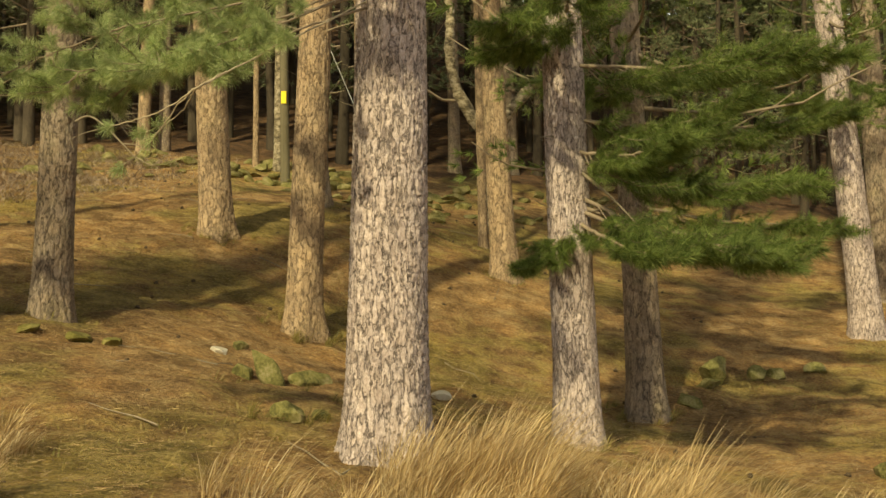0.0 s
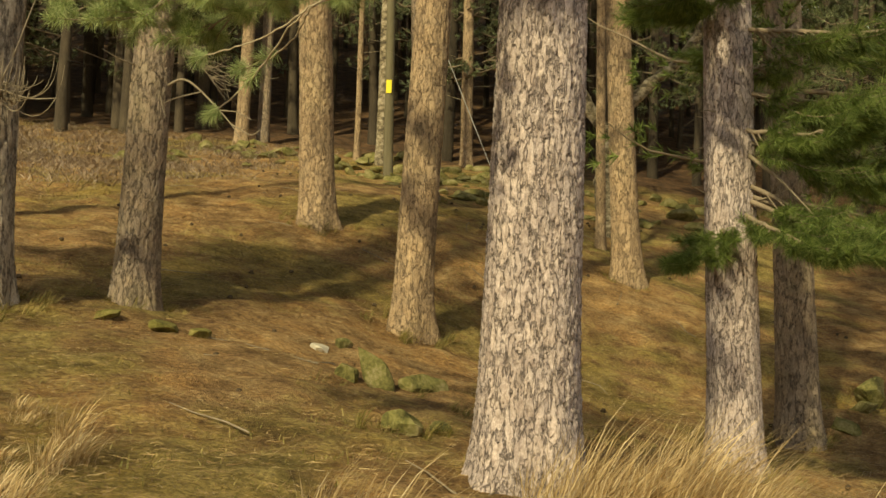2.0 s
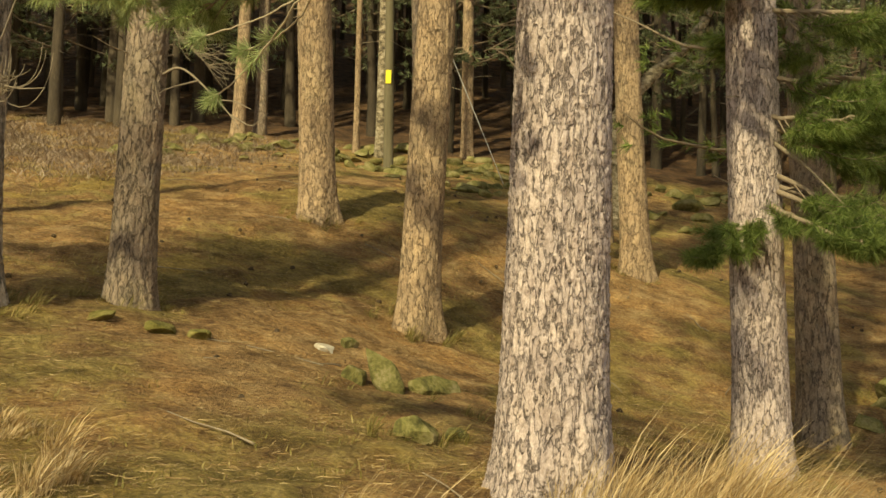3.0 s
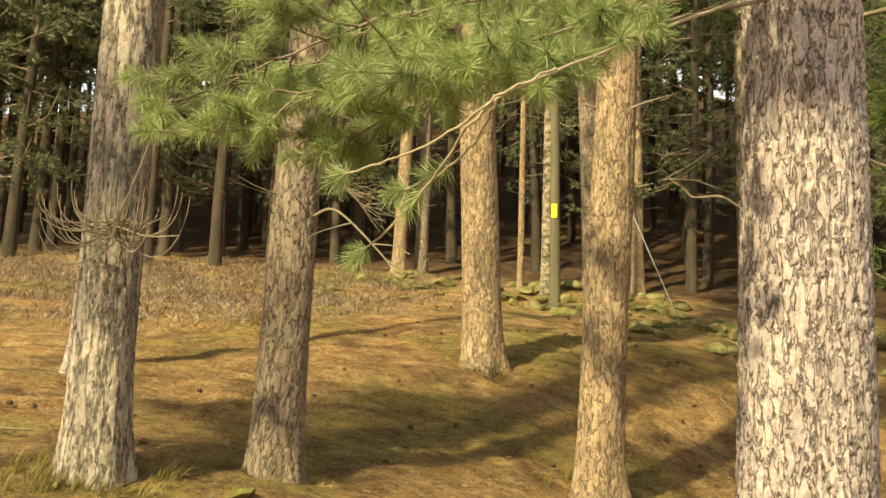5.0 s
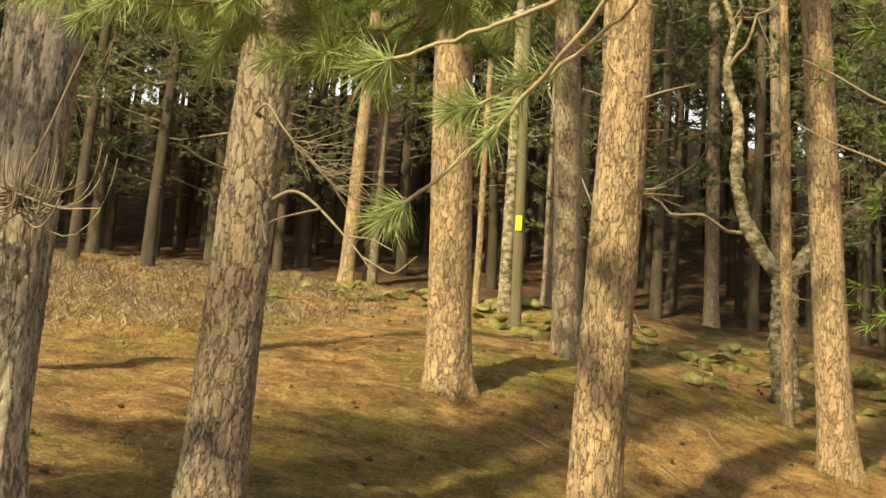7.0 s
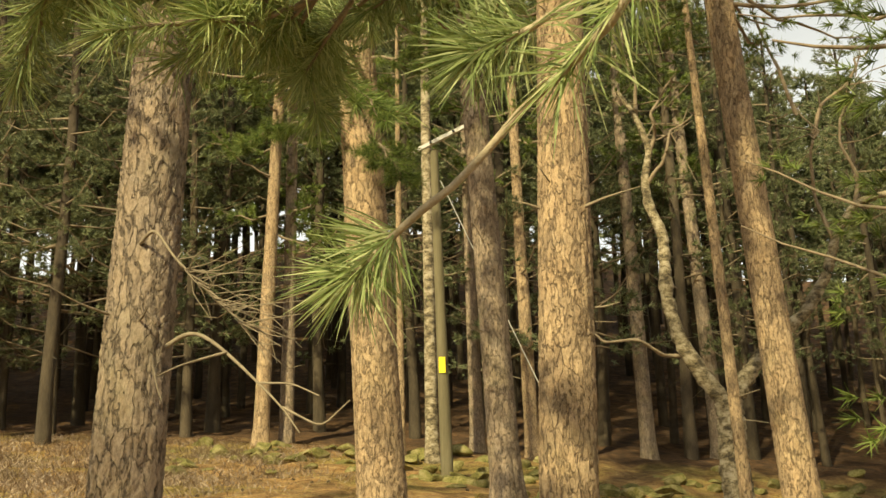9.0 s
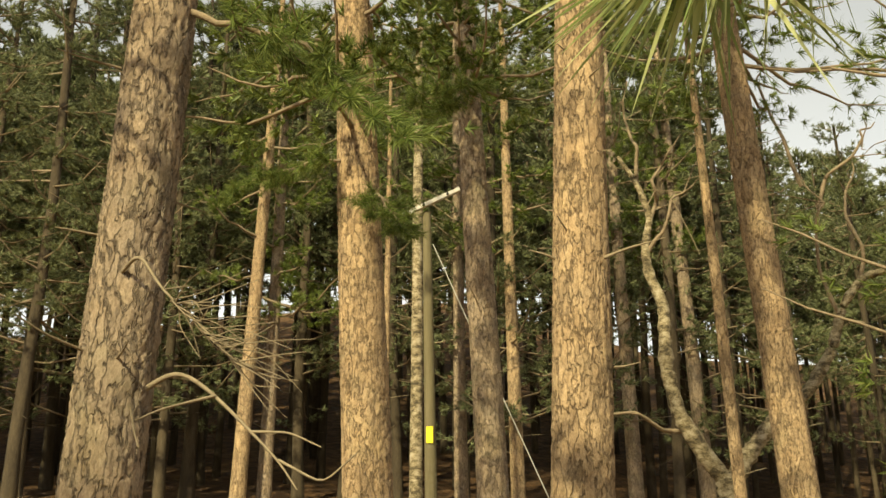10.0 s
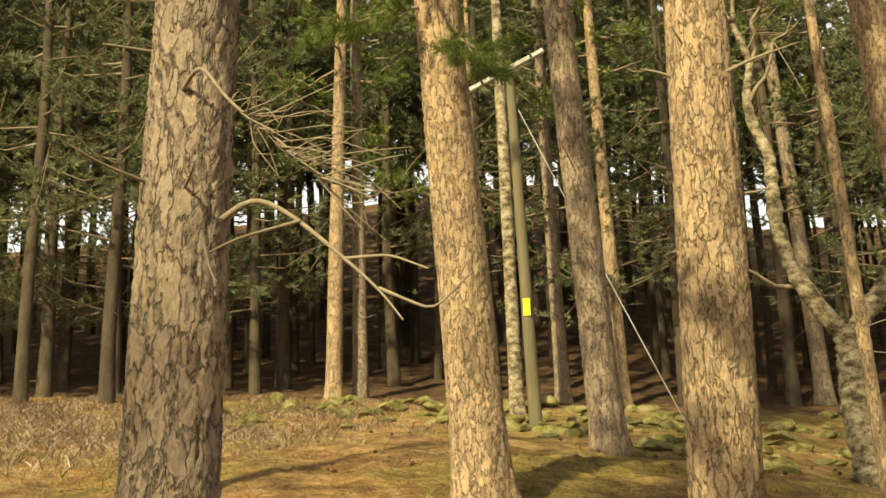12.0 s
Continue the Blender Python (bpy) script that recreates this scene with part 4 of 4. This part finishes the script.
# ---- the dark wood behind ----
def wood_tree(seed, height, low, dense):
    t = new("forest_pine")
    tagged(t, "tall thin pine in a dense plantation, bark darkened as if shaded", "tree", "plantation pines")
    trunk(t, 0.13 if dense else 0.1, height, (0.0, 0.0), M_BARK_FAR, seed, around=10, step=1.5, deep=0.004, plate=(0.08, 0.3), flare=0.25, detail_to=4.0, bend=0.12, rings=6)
    if dense:
        crown(t, 0.14, low, height, (0, 0), seed, M_NEEDLE_FAR, 44, 2.3, 25, 18, 0.14, 0.019, 4, 0.09)
    else:
        crown(t, 0.14, low, height, (0, 0), seed, M_NEEDLE_FAR, 36, 2.2, 15, 12, 0.24, 0.055, 4, 0.1)
        return t
    rng = np.random.default_rng(seed)
    wood = []
    for _ in range(9):
        h, a = rng.uniform(1.5, low + 1), rng.uniform(0, 6.28)
        d = np.array([math.cos(a), math.sin(a), rng.uniform(-0.4, 0.2)])
        wood.append(tube(arc((0, 0, h), np.array([0, 0, h]) + d * rng.uniform(0.4, 1.3), 0.06, 4, rng, 0.03), np.linspace(0.012, 0.004, 4), 3))
    v, f = joined(wood)
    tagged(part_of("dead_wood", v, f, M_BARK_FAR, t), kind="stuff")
    return t


FRONT = [wood_tree(400 + k, h, low, True) for k, (h, low) in enumerate(((12.5, 2.6), (13.5, 3.4), (11.5, 1.9), (13.0, 3.0), (12.0, 2.3), (10.5, 1.5)))]
BACK = [wood_tree(420 + k, h, low, False) for k, (h, low) in enumerate(((12.5, 5.2), (13.5, 5.8), (11.5, 4.7), (13.0, 6.1), (12.0, 5.4)))]
rng = np.random.default_rng(12)
spots = []
for _ in range(9000):
    x, y = rng.uniform(-34, 24), rng.uniform(24.5, 53)
    edge = 29.8 + 1.2 * math.sin(x * 0.7) + (2.5 if x > 3 else 0) + (-2.0 if x < -8.5 else 0) - 0.3 * max(0, -8.5 - x)
    if y < edge or x > 9 + 0.4 * y or x < -9 - 0.6 * y or (y > 38 and rng.uniform() < 0.5):
        continue
    if all((x - a) ** 2 + (y - b) ** 2 > 1.3**2 for a, b in spots):
        spots.append((x, y))
    if len(spots) > 300:
        break
# a thicket of younger trees on the higher side
for _ in range(400):
    x, y = rng.uniform(-21, -9), rng.uniform(24.5, 35)
    if y > 27.2 - 0.3 * max(0, -9 - x) and all((x - a) ** 2 + (y - b) ** 2 > 1.15**2 for a, b in spots):
        spots.append((x, y))
    if len(spots) > 333:
        break
# low dense growth on the lower side
count = len(spots)
for _ in range(900):
    x, y = rng.uniform(0.5, 15), rng.uniform(30.0, 44)
    if all((x - a) ** 2 + (y - b) ** 2 > 1.25**2 for a, b in spots):
        spots.append((x, y))
    if len(spots) > count + 55:
        break
# the same wood goes on down the slope
for x, y in ((9.5, 25), (11.5, 23), (6.5, 27.0), (12.5, 27), (4.8, 28.5), (14, 20), (10.8, 17.5), (15.5, 24), (8.6, 28), (12.8, 17), (10.6, 21), (17, 28), (3.4, 30)):
    spots.append((x, y))
near = sorted((q for q in spots if q[1] < 31.2 and q[0] > -1.5 - 0.66 * (q[1] - 2.8)), key=lambda q: q[1])
far = [q for q in spots if q not in near]
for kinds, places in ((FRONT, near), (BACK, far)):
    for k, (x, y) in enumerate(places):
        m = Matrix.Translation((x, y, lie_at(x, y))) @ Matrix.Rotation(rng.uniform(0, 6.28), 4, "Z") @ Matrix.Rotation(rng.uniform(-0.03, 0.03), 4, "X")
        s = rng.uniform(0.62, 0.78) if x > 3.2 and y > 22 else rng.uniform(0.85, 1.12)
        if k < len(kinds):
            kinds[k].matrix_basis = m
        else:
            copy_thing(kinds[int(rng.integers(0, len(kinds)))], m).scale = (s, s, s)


# ---- stones ----
def stone(x, y, size, seed, mat=M_STONE, label="mossy angular stone on the forest floor", sink=0.3, turn=None, lift=0.0, group="fallen stones"):
    rng = np.random.default_rng(seed)
    bm = bmesh.new()
    bmesh.ops.create_icosphere(bm, subdivisions=4 if group == "fallen stones" else 3, radius=1.0)
    planes = [(Vector(rng.standard_normal(3)).normalized(), rng.uniform(0.42, 0.7)) for _ in range(8)]
    for v in bm.verts:
        for nrm, d in planes:
            over = v.co.dot(nrm) - d
            if over > 0:
                v.co -= nrm * over * 0.98
        v.co += v.co.normalized() * 0.035 * noise.noise(v.co * 2.7 + Vector((seed, 0, 0)))
    bmesh.ops.scale(bm, vec=size, verts=bm.verts)
    me = bpy.data.meshes.new("stone")
    bm.to_mesh(me)
    bm.free()
    me.materials.append(mat)
    ob = new("stone", me)
    a = turn if turn is not None else (rng.uniform(-0.25, 0.25), rng.uniform(-0.25, 0.25), rng.uniform(0, 6.28))
    ob.matrix_basis = Matrix.Translation((x, y, lie_at(x, y) + size[2] * (1 - 2 * sink) * 0.8 + lift)) @ Euler(a).to_matrix().to_4x4()
    return tagged(ob, label, "stone", group)


stone(-1.58, 9.95, (0.11, 0.075, 0.25), 61, M_STONE, "upright leaning mossy slab of stone", turn=(0.1, -0.55, -0.3), sink=0.16)
stone(-1.83, 9.95, (0.13, 0.11, 0.13), 2, sink=0.22)
stone(-1.25, 10.3, (0.26, 0.16, 0.15), 3, sink=0.3)
stone(-2.2, 11.0, (0.16, 0.1, 0.06), 4, M_STONE_PALE, "flat pale stone lying in pine needles")
stone(-2.05, 11.2, (0.13, 0.1, 0.09), 5)
stone(-1.17, 8.25, (0.14, 0.11, 0.13), 6, sink=0.22)
stone(-0.95, 8.5, (0.1, 0.08, 0.06), 7)
stone(-0.06, 12.0, (0.13, 0.1, 0.08), 8, M_STONE_PALE, "small pale stone on the forest floor")
stone(-3.25, 10.0, (0.2, 0.12, 0.09), 9, M_MOSS, "low stone covered in bright yellow-green moss")
stone(-3.0, 10.1, (0.13, 0.1, 0.08), 10, M_MOSS, "low stone covered in bright yellow-green moss")
stone(-3.75, 10.0, (0.22, 0.14, 0.05), 11, M_MOSS, "low stone covered in bright yellow-green moss")
stone(3.5, 15.0, (0.35, 0.22, 0.2), 12, lift=0.1)
stone(3.4, 14.8, (0.3, 0.2, 0.12), 13)
stone(4.15, 15.3, (0.16, 0.14, 0.14), 14)
stone(4.4, 15.4, (0.2, 0.14, 0.1), 15)
stone(2.95, 14.0, (0.2, 0.16, 0.13), 16)
stone(5.0, 15.6, (0.24, 0.16, 0.1), 17)
stone(3.9, 10.0, (0.16, 0.12, 0.14), 18)
stone(-5.6, 9.2, (0.22, 0.18, 0.14), 19)
rng = np.random.default_rng(5)
# tumbled remains of a dry-stone wall along the wood's edge
for k in range(190):
    x = rng.uniform(-8.5, 5.5)
    line = 26.2 + 0.12 * x + 0.9 * math.sin(x * 0.8)
    y = line + rng.standard_normal() * 1.3 - (1.8 if -1 < x < 3 else 0)
    s = rng.uniform(0.1, 0.27)
    stone(x, y, (s * rng.uniform(0.9, 1.6), s, s * rng.uniform(0.45, 0.8)), 30 + k, sink=rng.uniform(0.36, 0.52), label="mossy stone tumbled from an old wall", group="tumbled wall stones")


# ---- grass, litter and small things on the floor ----
def blades(name, xy, height, width, mat, rng, label, lean=0.4, z_off=-0.02, wind=(0.15, 0.0)):
    n = len(xy)
    b = np.stack([xy[:, 0], xy[:, 1], lie(xy[:, 0], xy[:, 1]) + z_off], -1)
    a = rng.uniform(0, 6.28, n)
    h = height * rng.uniform(0.5, 1.15, n)
    out = np.stack([np.cos(a) * lean * rng.uniform(0.2, 1.3, n) + wind[0], np.sin(a) * lean * rng.uniform(0.2, 1.3, n) + wind[1], np.zeros(n)], -1) * h[:, None]
    up = np.stack([np.zeros(n), np.zeros(n), h], -1)
    mid, tip = b + up * 0.55 + out * 0.35, b + up * 0.95 + out
    t = rng.uniform(0, 6.28, n)
    w = np.stack([np.cos(t), np.sin(t), np.zeros(n)], -1) * (width * rng.uniform(0.6, 1.3, n))[:, None] * 0.5
    v = np.stack([b - w, b + w, mid + w * 0.8, mid - w * 0.8, tip], 1).reshape(-1, 3)
    ob = mesh_object(name, v, needle_faces(np.arange(n)[:, None] * 5), mat)
    return tagged(ob, label, "grass", kind="stuff")


def tussocks(name, spots, mat, rng, label):
    """Tufts of long grass that arch outwards from their roots."""
    V = []
    for x, y, n, h, wide in spots:
        a = rng.uniform(0, 6.28, n)
        root = np.stack([x + np.cos(a) * wide * rng.uniform(0, 1, n), y + np.sin(a) * wide * rng.uniform(0, 1, n)], -1)
        a = a + rng.normal(0, 0.6, n)
        ln = h * rng.uniform(0.45, 1.2, n)
        out = rng.uniform(0.1, 1.0, n) ** 1.1 * ln
        b = np.stack([root[:, 0], root[:, 1], lie(root[:, 0], root[:, 1]) - 0.03], -1)
        w = np.stack([-np.sin(a), np.cos(a), np.zeros(n)], -1) * rng.uniform(0.0014, 0.0036, n)[:, None]
        row = []
        for s, k in ((0.0, 1.0), (0.35, 1.0), (0.7, 0.8), (1.0, 0.0)):
            p = b + np.stack([np.cos(a) * out * s**1.8 + 0.42 * ln * s * s, np.sin(a) * out * s**1.8, ln * (s - 0.35 * (out / ln) * s**2.5)], -1)
            row += [p - w * k, p + w * k] if k else [p]
        V.append(np.stack(row, 1))
    v = np.concatenate(V)
    k = np.arange(len(v))[:, None] * 7
    f = np.concatenate([k + np.array([[0, 1, 3, 2]]), k + np.array([[2, 3, 5, 4]])]).tolist() + (k + np.array([[4, 5, 6]])).tolist()
    tagged(mesh_object(name, v.reshape(-1, 3), f, mat), label, "grass", kind="stuff")


rng = np.random.default_rng(9)
SPOTS = []
for cx, cy, sx, sy, n, h in ((0.5, 6.35, 0.38, 0.3, 32, 0.68), (0.0, 6.65, 0.3, 0.2, 12, 0.52), (1.9, 6.0, 0.8, 0.5, 26, 0.5), (3.3, 6.4, 0.9, 0.6, 24, 0.48), (-0.65, 5.6, 0.35, 0.35, 8, 0.5), (1.1, 7.6, 0.6, 0.5, 12, 0.35), (4.6, 7.4, 1.0, 0.8, 20, 0.4),
                            (2.4, 4.7, 1.2, 0.6, 20, 0.45), (0.3, 4.9, 0.6, 0.4, 10, 0.4), (-2.35, 5.3, 0.2, 0.3, 4, 0.32), (-2.9, 6.4, 0.3, 0.4, 4, 0.25), (-3.05, 6.6, 0.3, 0.4, 12, 0.14), (-2.85, 5.6, 0.2, 0.3, 8, 0.14)):
    for _ in range(n):
        SPOTS.append((rng.normal(cx, sx), rng.normal(cy, sy), int(rng.integers(60, 150)), h * rng.uniform(0.6, 1.15), rng.uniform(0.05, 0.14)))
tussocks("tall_dry_grass", SPOTS, M_STRAW, rng, "tall dry straw-coloured grass in tussocks")
FEET = []
for x, y, r, n in ((-4.66, 9.75, 0.3, 26), (-3.835, 10.9, 0.27, 14), (-1.69, 13.4, 0.29, 14), (-3.33, 16.6, 0.32, 12), (1.23, 10.4, 0.3, 16), (2.35, 13.4, 0.3, 12), (0.93, 18.3, 0.3, 12), (-2.33, 21.0, 0.3, 10), (-4.9, 9.2, 0.4, 16), (-5.6, 9.4, 0.5, 16), (-1.4, 9.3, 0.4, 14), (-1.2, 8.0, 0.3, 12)):
    for _ in range(n):
        a, d = rng.uniform(0, 6.28), r * rng.uniform(0.85, 1.7)
        FEET.append((x + math.cos(a) * d, y + math.sin(a) * d, int(rng.integers(14, 40)), rng.uniform(0.07, 0.2), rng.uniform(0.02, 0.08)))
tussocks("rough_grass", FEET, M_GREEN_GRASS, rng, "short rough grass at the feet of the pines")
n = 50000
xy = np.stack([rng.uniform(-9, 9, n), rng.uniform(4, 27, n)], -1)
keep = np.sin(xy[:, 0] * 1.1 + 0.6) * np.sin(xy[:, 1] * 0.7 + xy[:, 0] * 0.3) + rng.normal(0, 0.35, n) > 0.35
blades("short_grass", xy[keep], 0.07, 0.008, M_GREEN_GRASS, rng, "short mossy grass on the forest floor", 0.8)
n = 60000
xy = np.stack([rng.uniform(-16, -4.5, n), rng.uniform(15, 28, n)], -1)
keep = (xy[:, 1] > 19.0 + 0.7 * (xy[:, 0] + 8) + rng.normal(0, 1.2, n)) & (xy[:, 0] < -6.2 + rng.normal(0, 0.9, n)) & (np.sin(xy[:, 0] * 1.7 + 1) * np.sin(xy[:, 1] * 1.9 + 0.5 * xy[:, 0]) + rng.normal(0, 0.5, n) > -0.35)
blades("dead_bracken", xy[keep], 0.16, 0.014, M_BRACKEN, rng, "dead brown bracken and heather on a bank", 1.9)


def litter():
    rng = np.random.default_rng(21)
    n = 110000
    x = rng.uniform(-7.5, 6.5, n)
    y = 3.5 + 16 * rng.uniform(0, 1, n) ** 1.4
    a = rng.uniform(0, 6.28, n)
    ln, w = rng.uniform(0.03, 0.09, n), 0.0022
    d = np.stack([np.cos(a), np.sin(a), rng.uniform(-0.05, 0.25, n)], -1) * ln[:, None]
    s = np.stack([-np.sin(a), np.cos(a), np.zeros(n)], -1) * w * (1 + y[:, None] / 12)
    b = np.stack([x, y, lie(x, y) + 0.012 + rng.uniform(0, 0.03, n)], -1)
    v = np.stack([b - s, b + s, b + d], 1).reshape(-1, 3)
    ob = mesh_object("needle_litter", v, np.arange(3 * n).reshape(-1, 3), M_LITTER)
    tagged(ob, "fallen brown pine needles", "litter", kind="stuff")


litter()


def fallen_straw():
    rng = np.random.default_rng(22)
    n = 34000
    x = rng.normal(-2.0, 2.8, n)
    y = 4.0 + 13.0 * rng.uniform(0, 1, n) ** 1.3
    a = rng.uniform(0, 6.28, n)
    ln = rng.uniform(0.03, 0.13, n)
    d = np.stack([np.cos(a), np.sin(a), rng.uniform(-0.08, 0.12, n)], -1) * ln[:, None]
    s = np.stack([-np.sin(a) * 0.6, np.cos(a) * 0.6, rng.uniform(0.2, 0.8, n)], -1) * rng.uniform(0.0008, 0.0024, n)[:, None]
    b = np.stack([x, y, lie(x, y) + rng.uniform(0.012, 0.035, n)], -1)
    m = b + d * 0.5 + rng.normal(0, 0.006, (n, 3))
    v = np.stack([b - s, b + s, m + s, m - s, b + d], 1).reshape(-1, 3)
    tagged(mesh_object("fallen_straw", v, needle_faces(np.arange(n)[:, None] * 5), M_LITTER), "fallen dry grass stems among pine needles", "litter", kind="stuff")


fallen_straw()


def pine_cones():
    bm = bmesh.new()
    bmesh.ops.create_icosphere(bm, subdivisions=2, radius=0.021)
    for v in bm.verts:
        v.co = v.co * (1 + 0.22 * math.sin(9 * math.atan2(v.co.y, v.co.x) + 370 * v.co.z))
        v.co.z *= 1.45
    me = bpy.data.meshes.new("pine_cone")
    bm.to_mesh(me)
    bm.free()
    me.materials.append(M_CONE)
    rng = np.random.default_rng(14)
    for _ in range(120):
        x, y = rng.uniform(-7, 4), rng.uniform(8, 24)
        ob = new("pine_cone", me)
        ob.matrix_basis = Matrix.Translation((x, y, lie_at(x, y) + 0.022)) @ Euler((1.4, rng.uniform(-0.4, 0.4), rng.uniform(0, 6.28))).to_matrix().to_4x4()
        tagged(ob, "dark open pine cone on the needles", "pine cone", "fallen cones")


pine_cones()


def fallen_sticks():
    rng = np.random.default_rng(15)
    for _ in range(36):
        x, y, a, ln = rng.uniform(-7, 4.5), rng.uniform(6, 24), rng.uniform(0, 6.28), rng.uniform(0.25, 0.9)
        p = [(x + math.cos(a) * ln * s, y + math.sin(a) * ln * s) for s in (-0.5, -0.17, 0.17, 0.5)]
        pts = [(q[0] + rng.normal(0, 0.02), q[1] + rng.normal(0, 0.02), lie_at(*q) + 0.02 + rng.uniform(0, 0.02)) for q in p]
        v, f = tube(pts, [0.007, 0.0065, 0.005, 0.003], 6)
        tagged(mesh_object("stick", v, f, M_TWIG, True), "thin dead stick lying on pine needles", "stick", "fallen sticks")
    # a tangle of dark brushwood in the dry grass
    for k in range(14):
        x, y, a, ln = rng.normal(-2.75, 0.14), rng.normal(5.25, 0.2), rng.uniform(-0.5, 0.9), rng.uniform(0.3, 0.6)
        p = [(x + math.cos(a) * ln * s, y + math.sin(a) * ln * s) for s in (-0.5, -0.17, 0.17, 0.5)]
        pts = [(q[0], q[1] + rng.normal(0, 0.015), lie_at(*q) + 0.02 + 0.012 * (k // 3) + rng.uniform(0, 0.02)) for q in p]
        v, f = tube(pts, [0.014, 0.012, 0.009, 0.005], 6)
        tagged(mesh_object("brushwood", v, f, M_CONE, True), "dark dead branch in a small tangle of brushwood", "stick", "brushwood")


fallen_sticks()
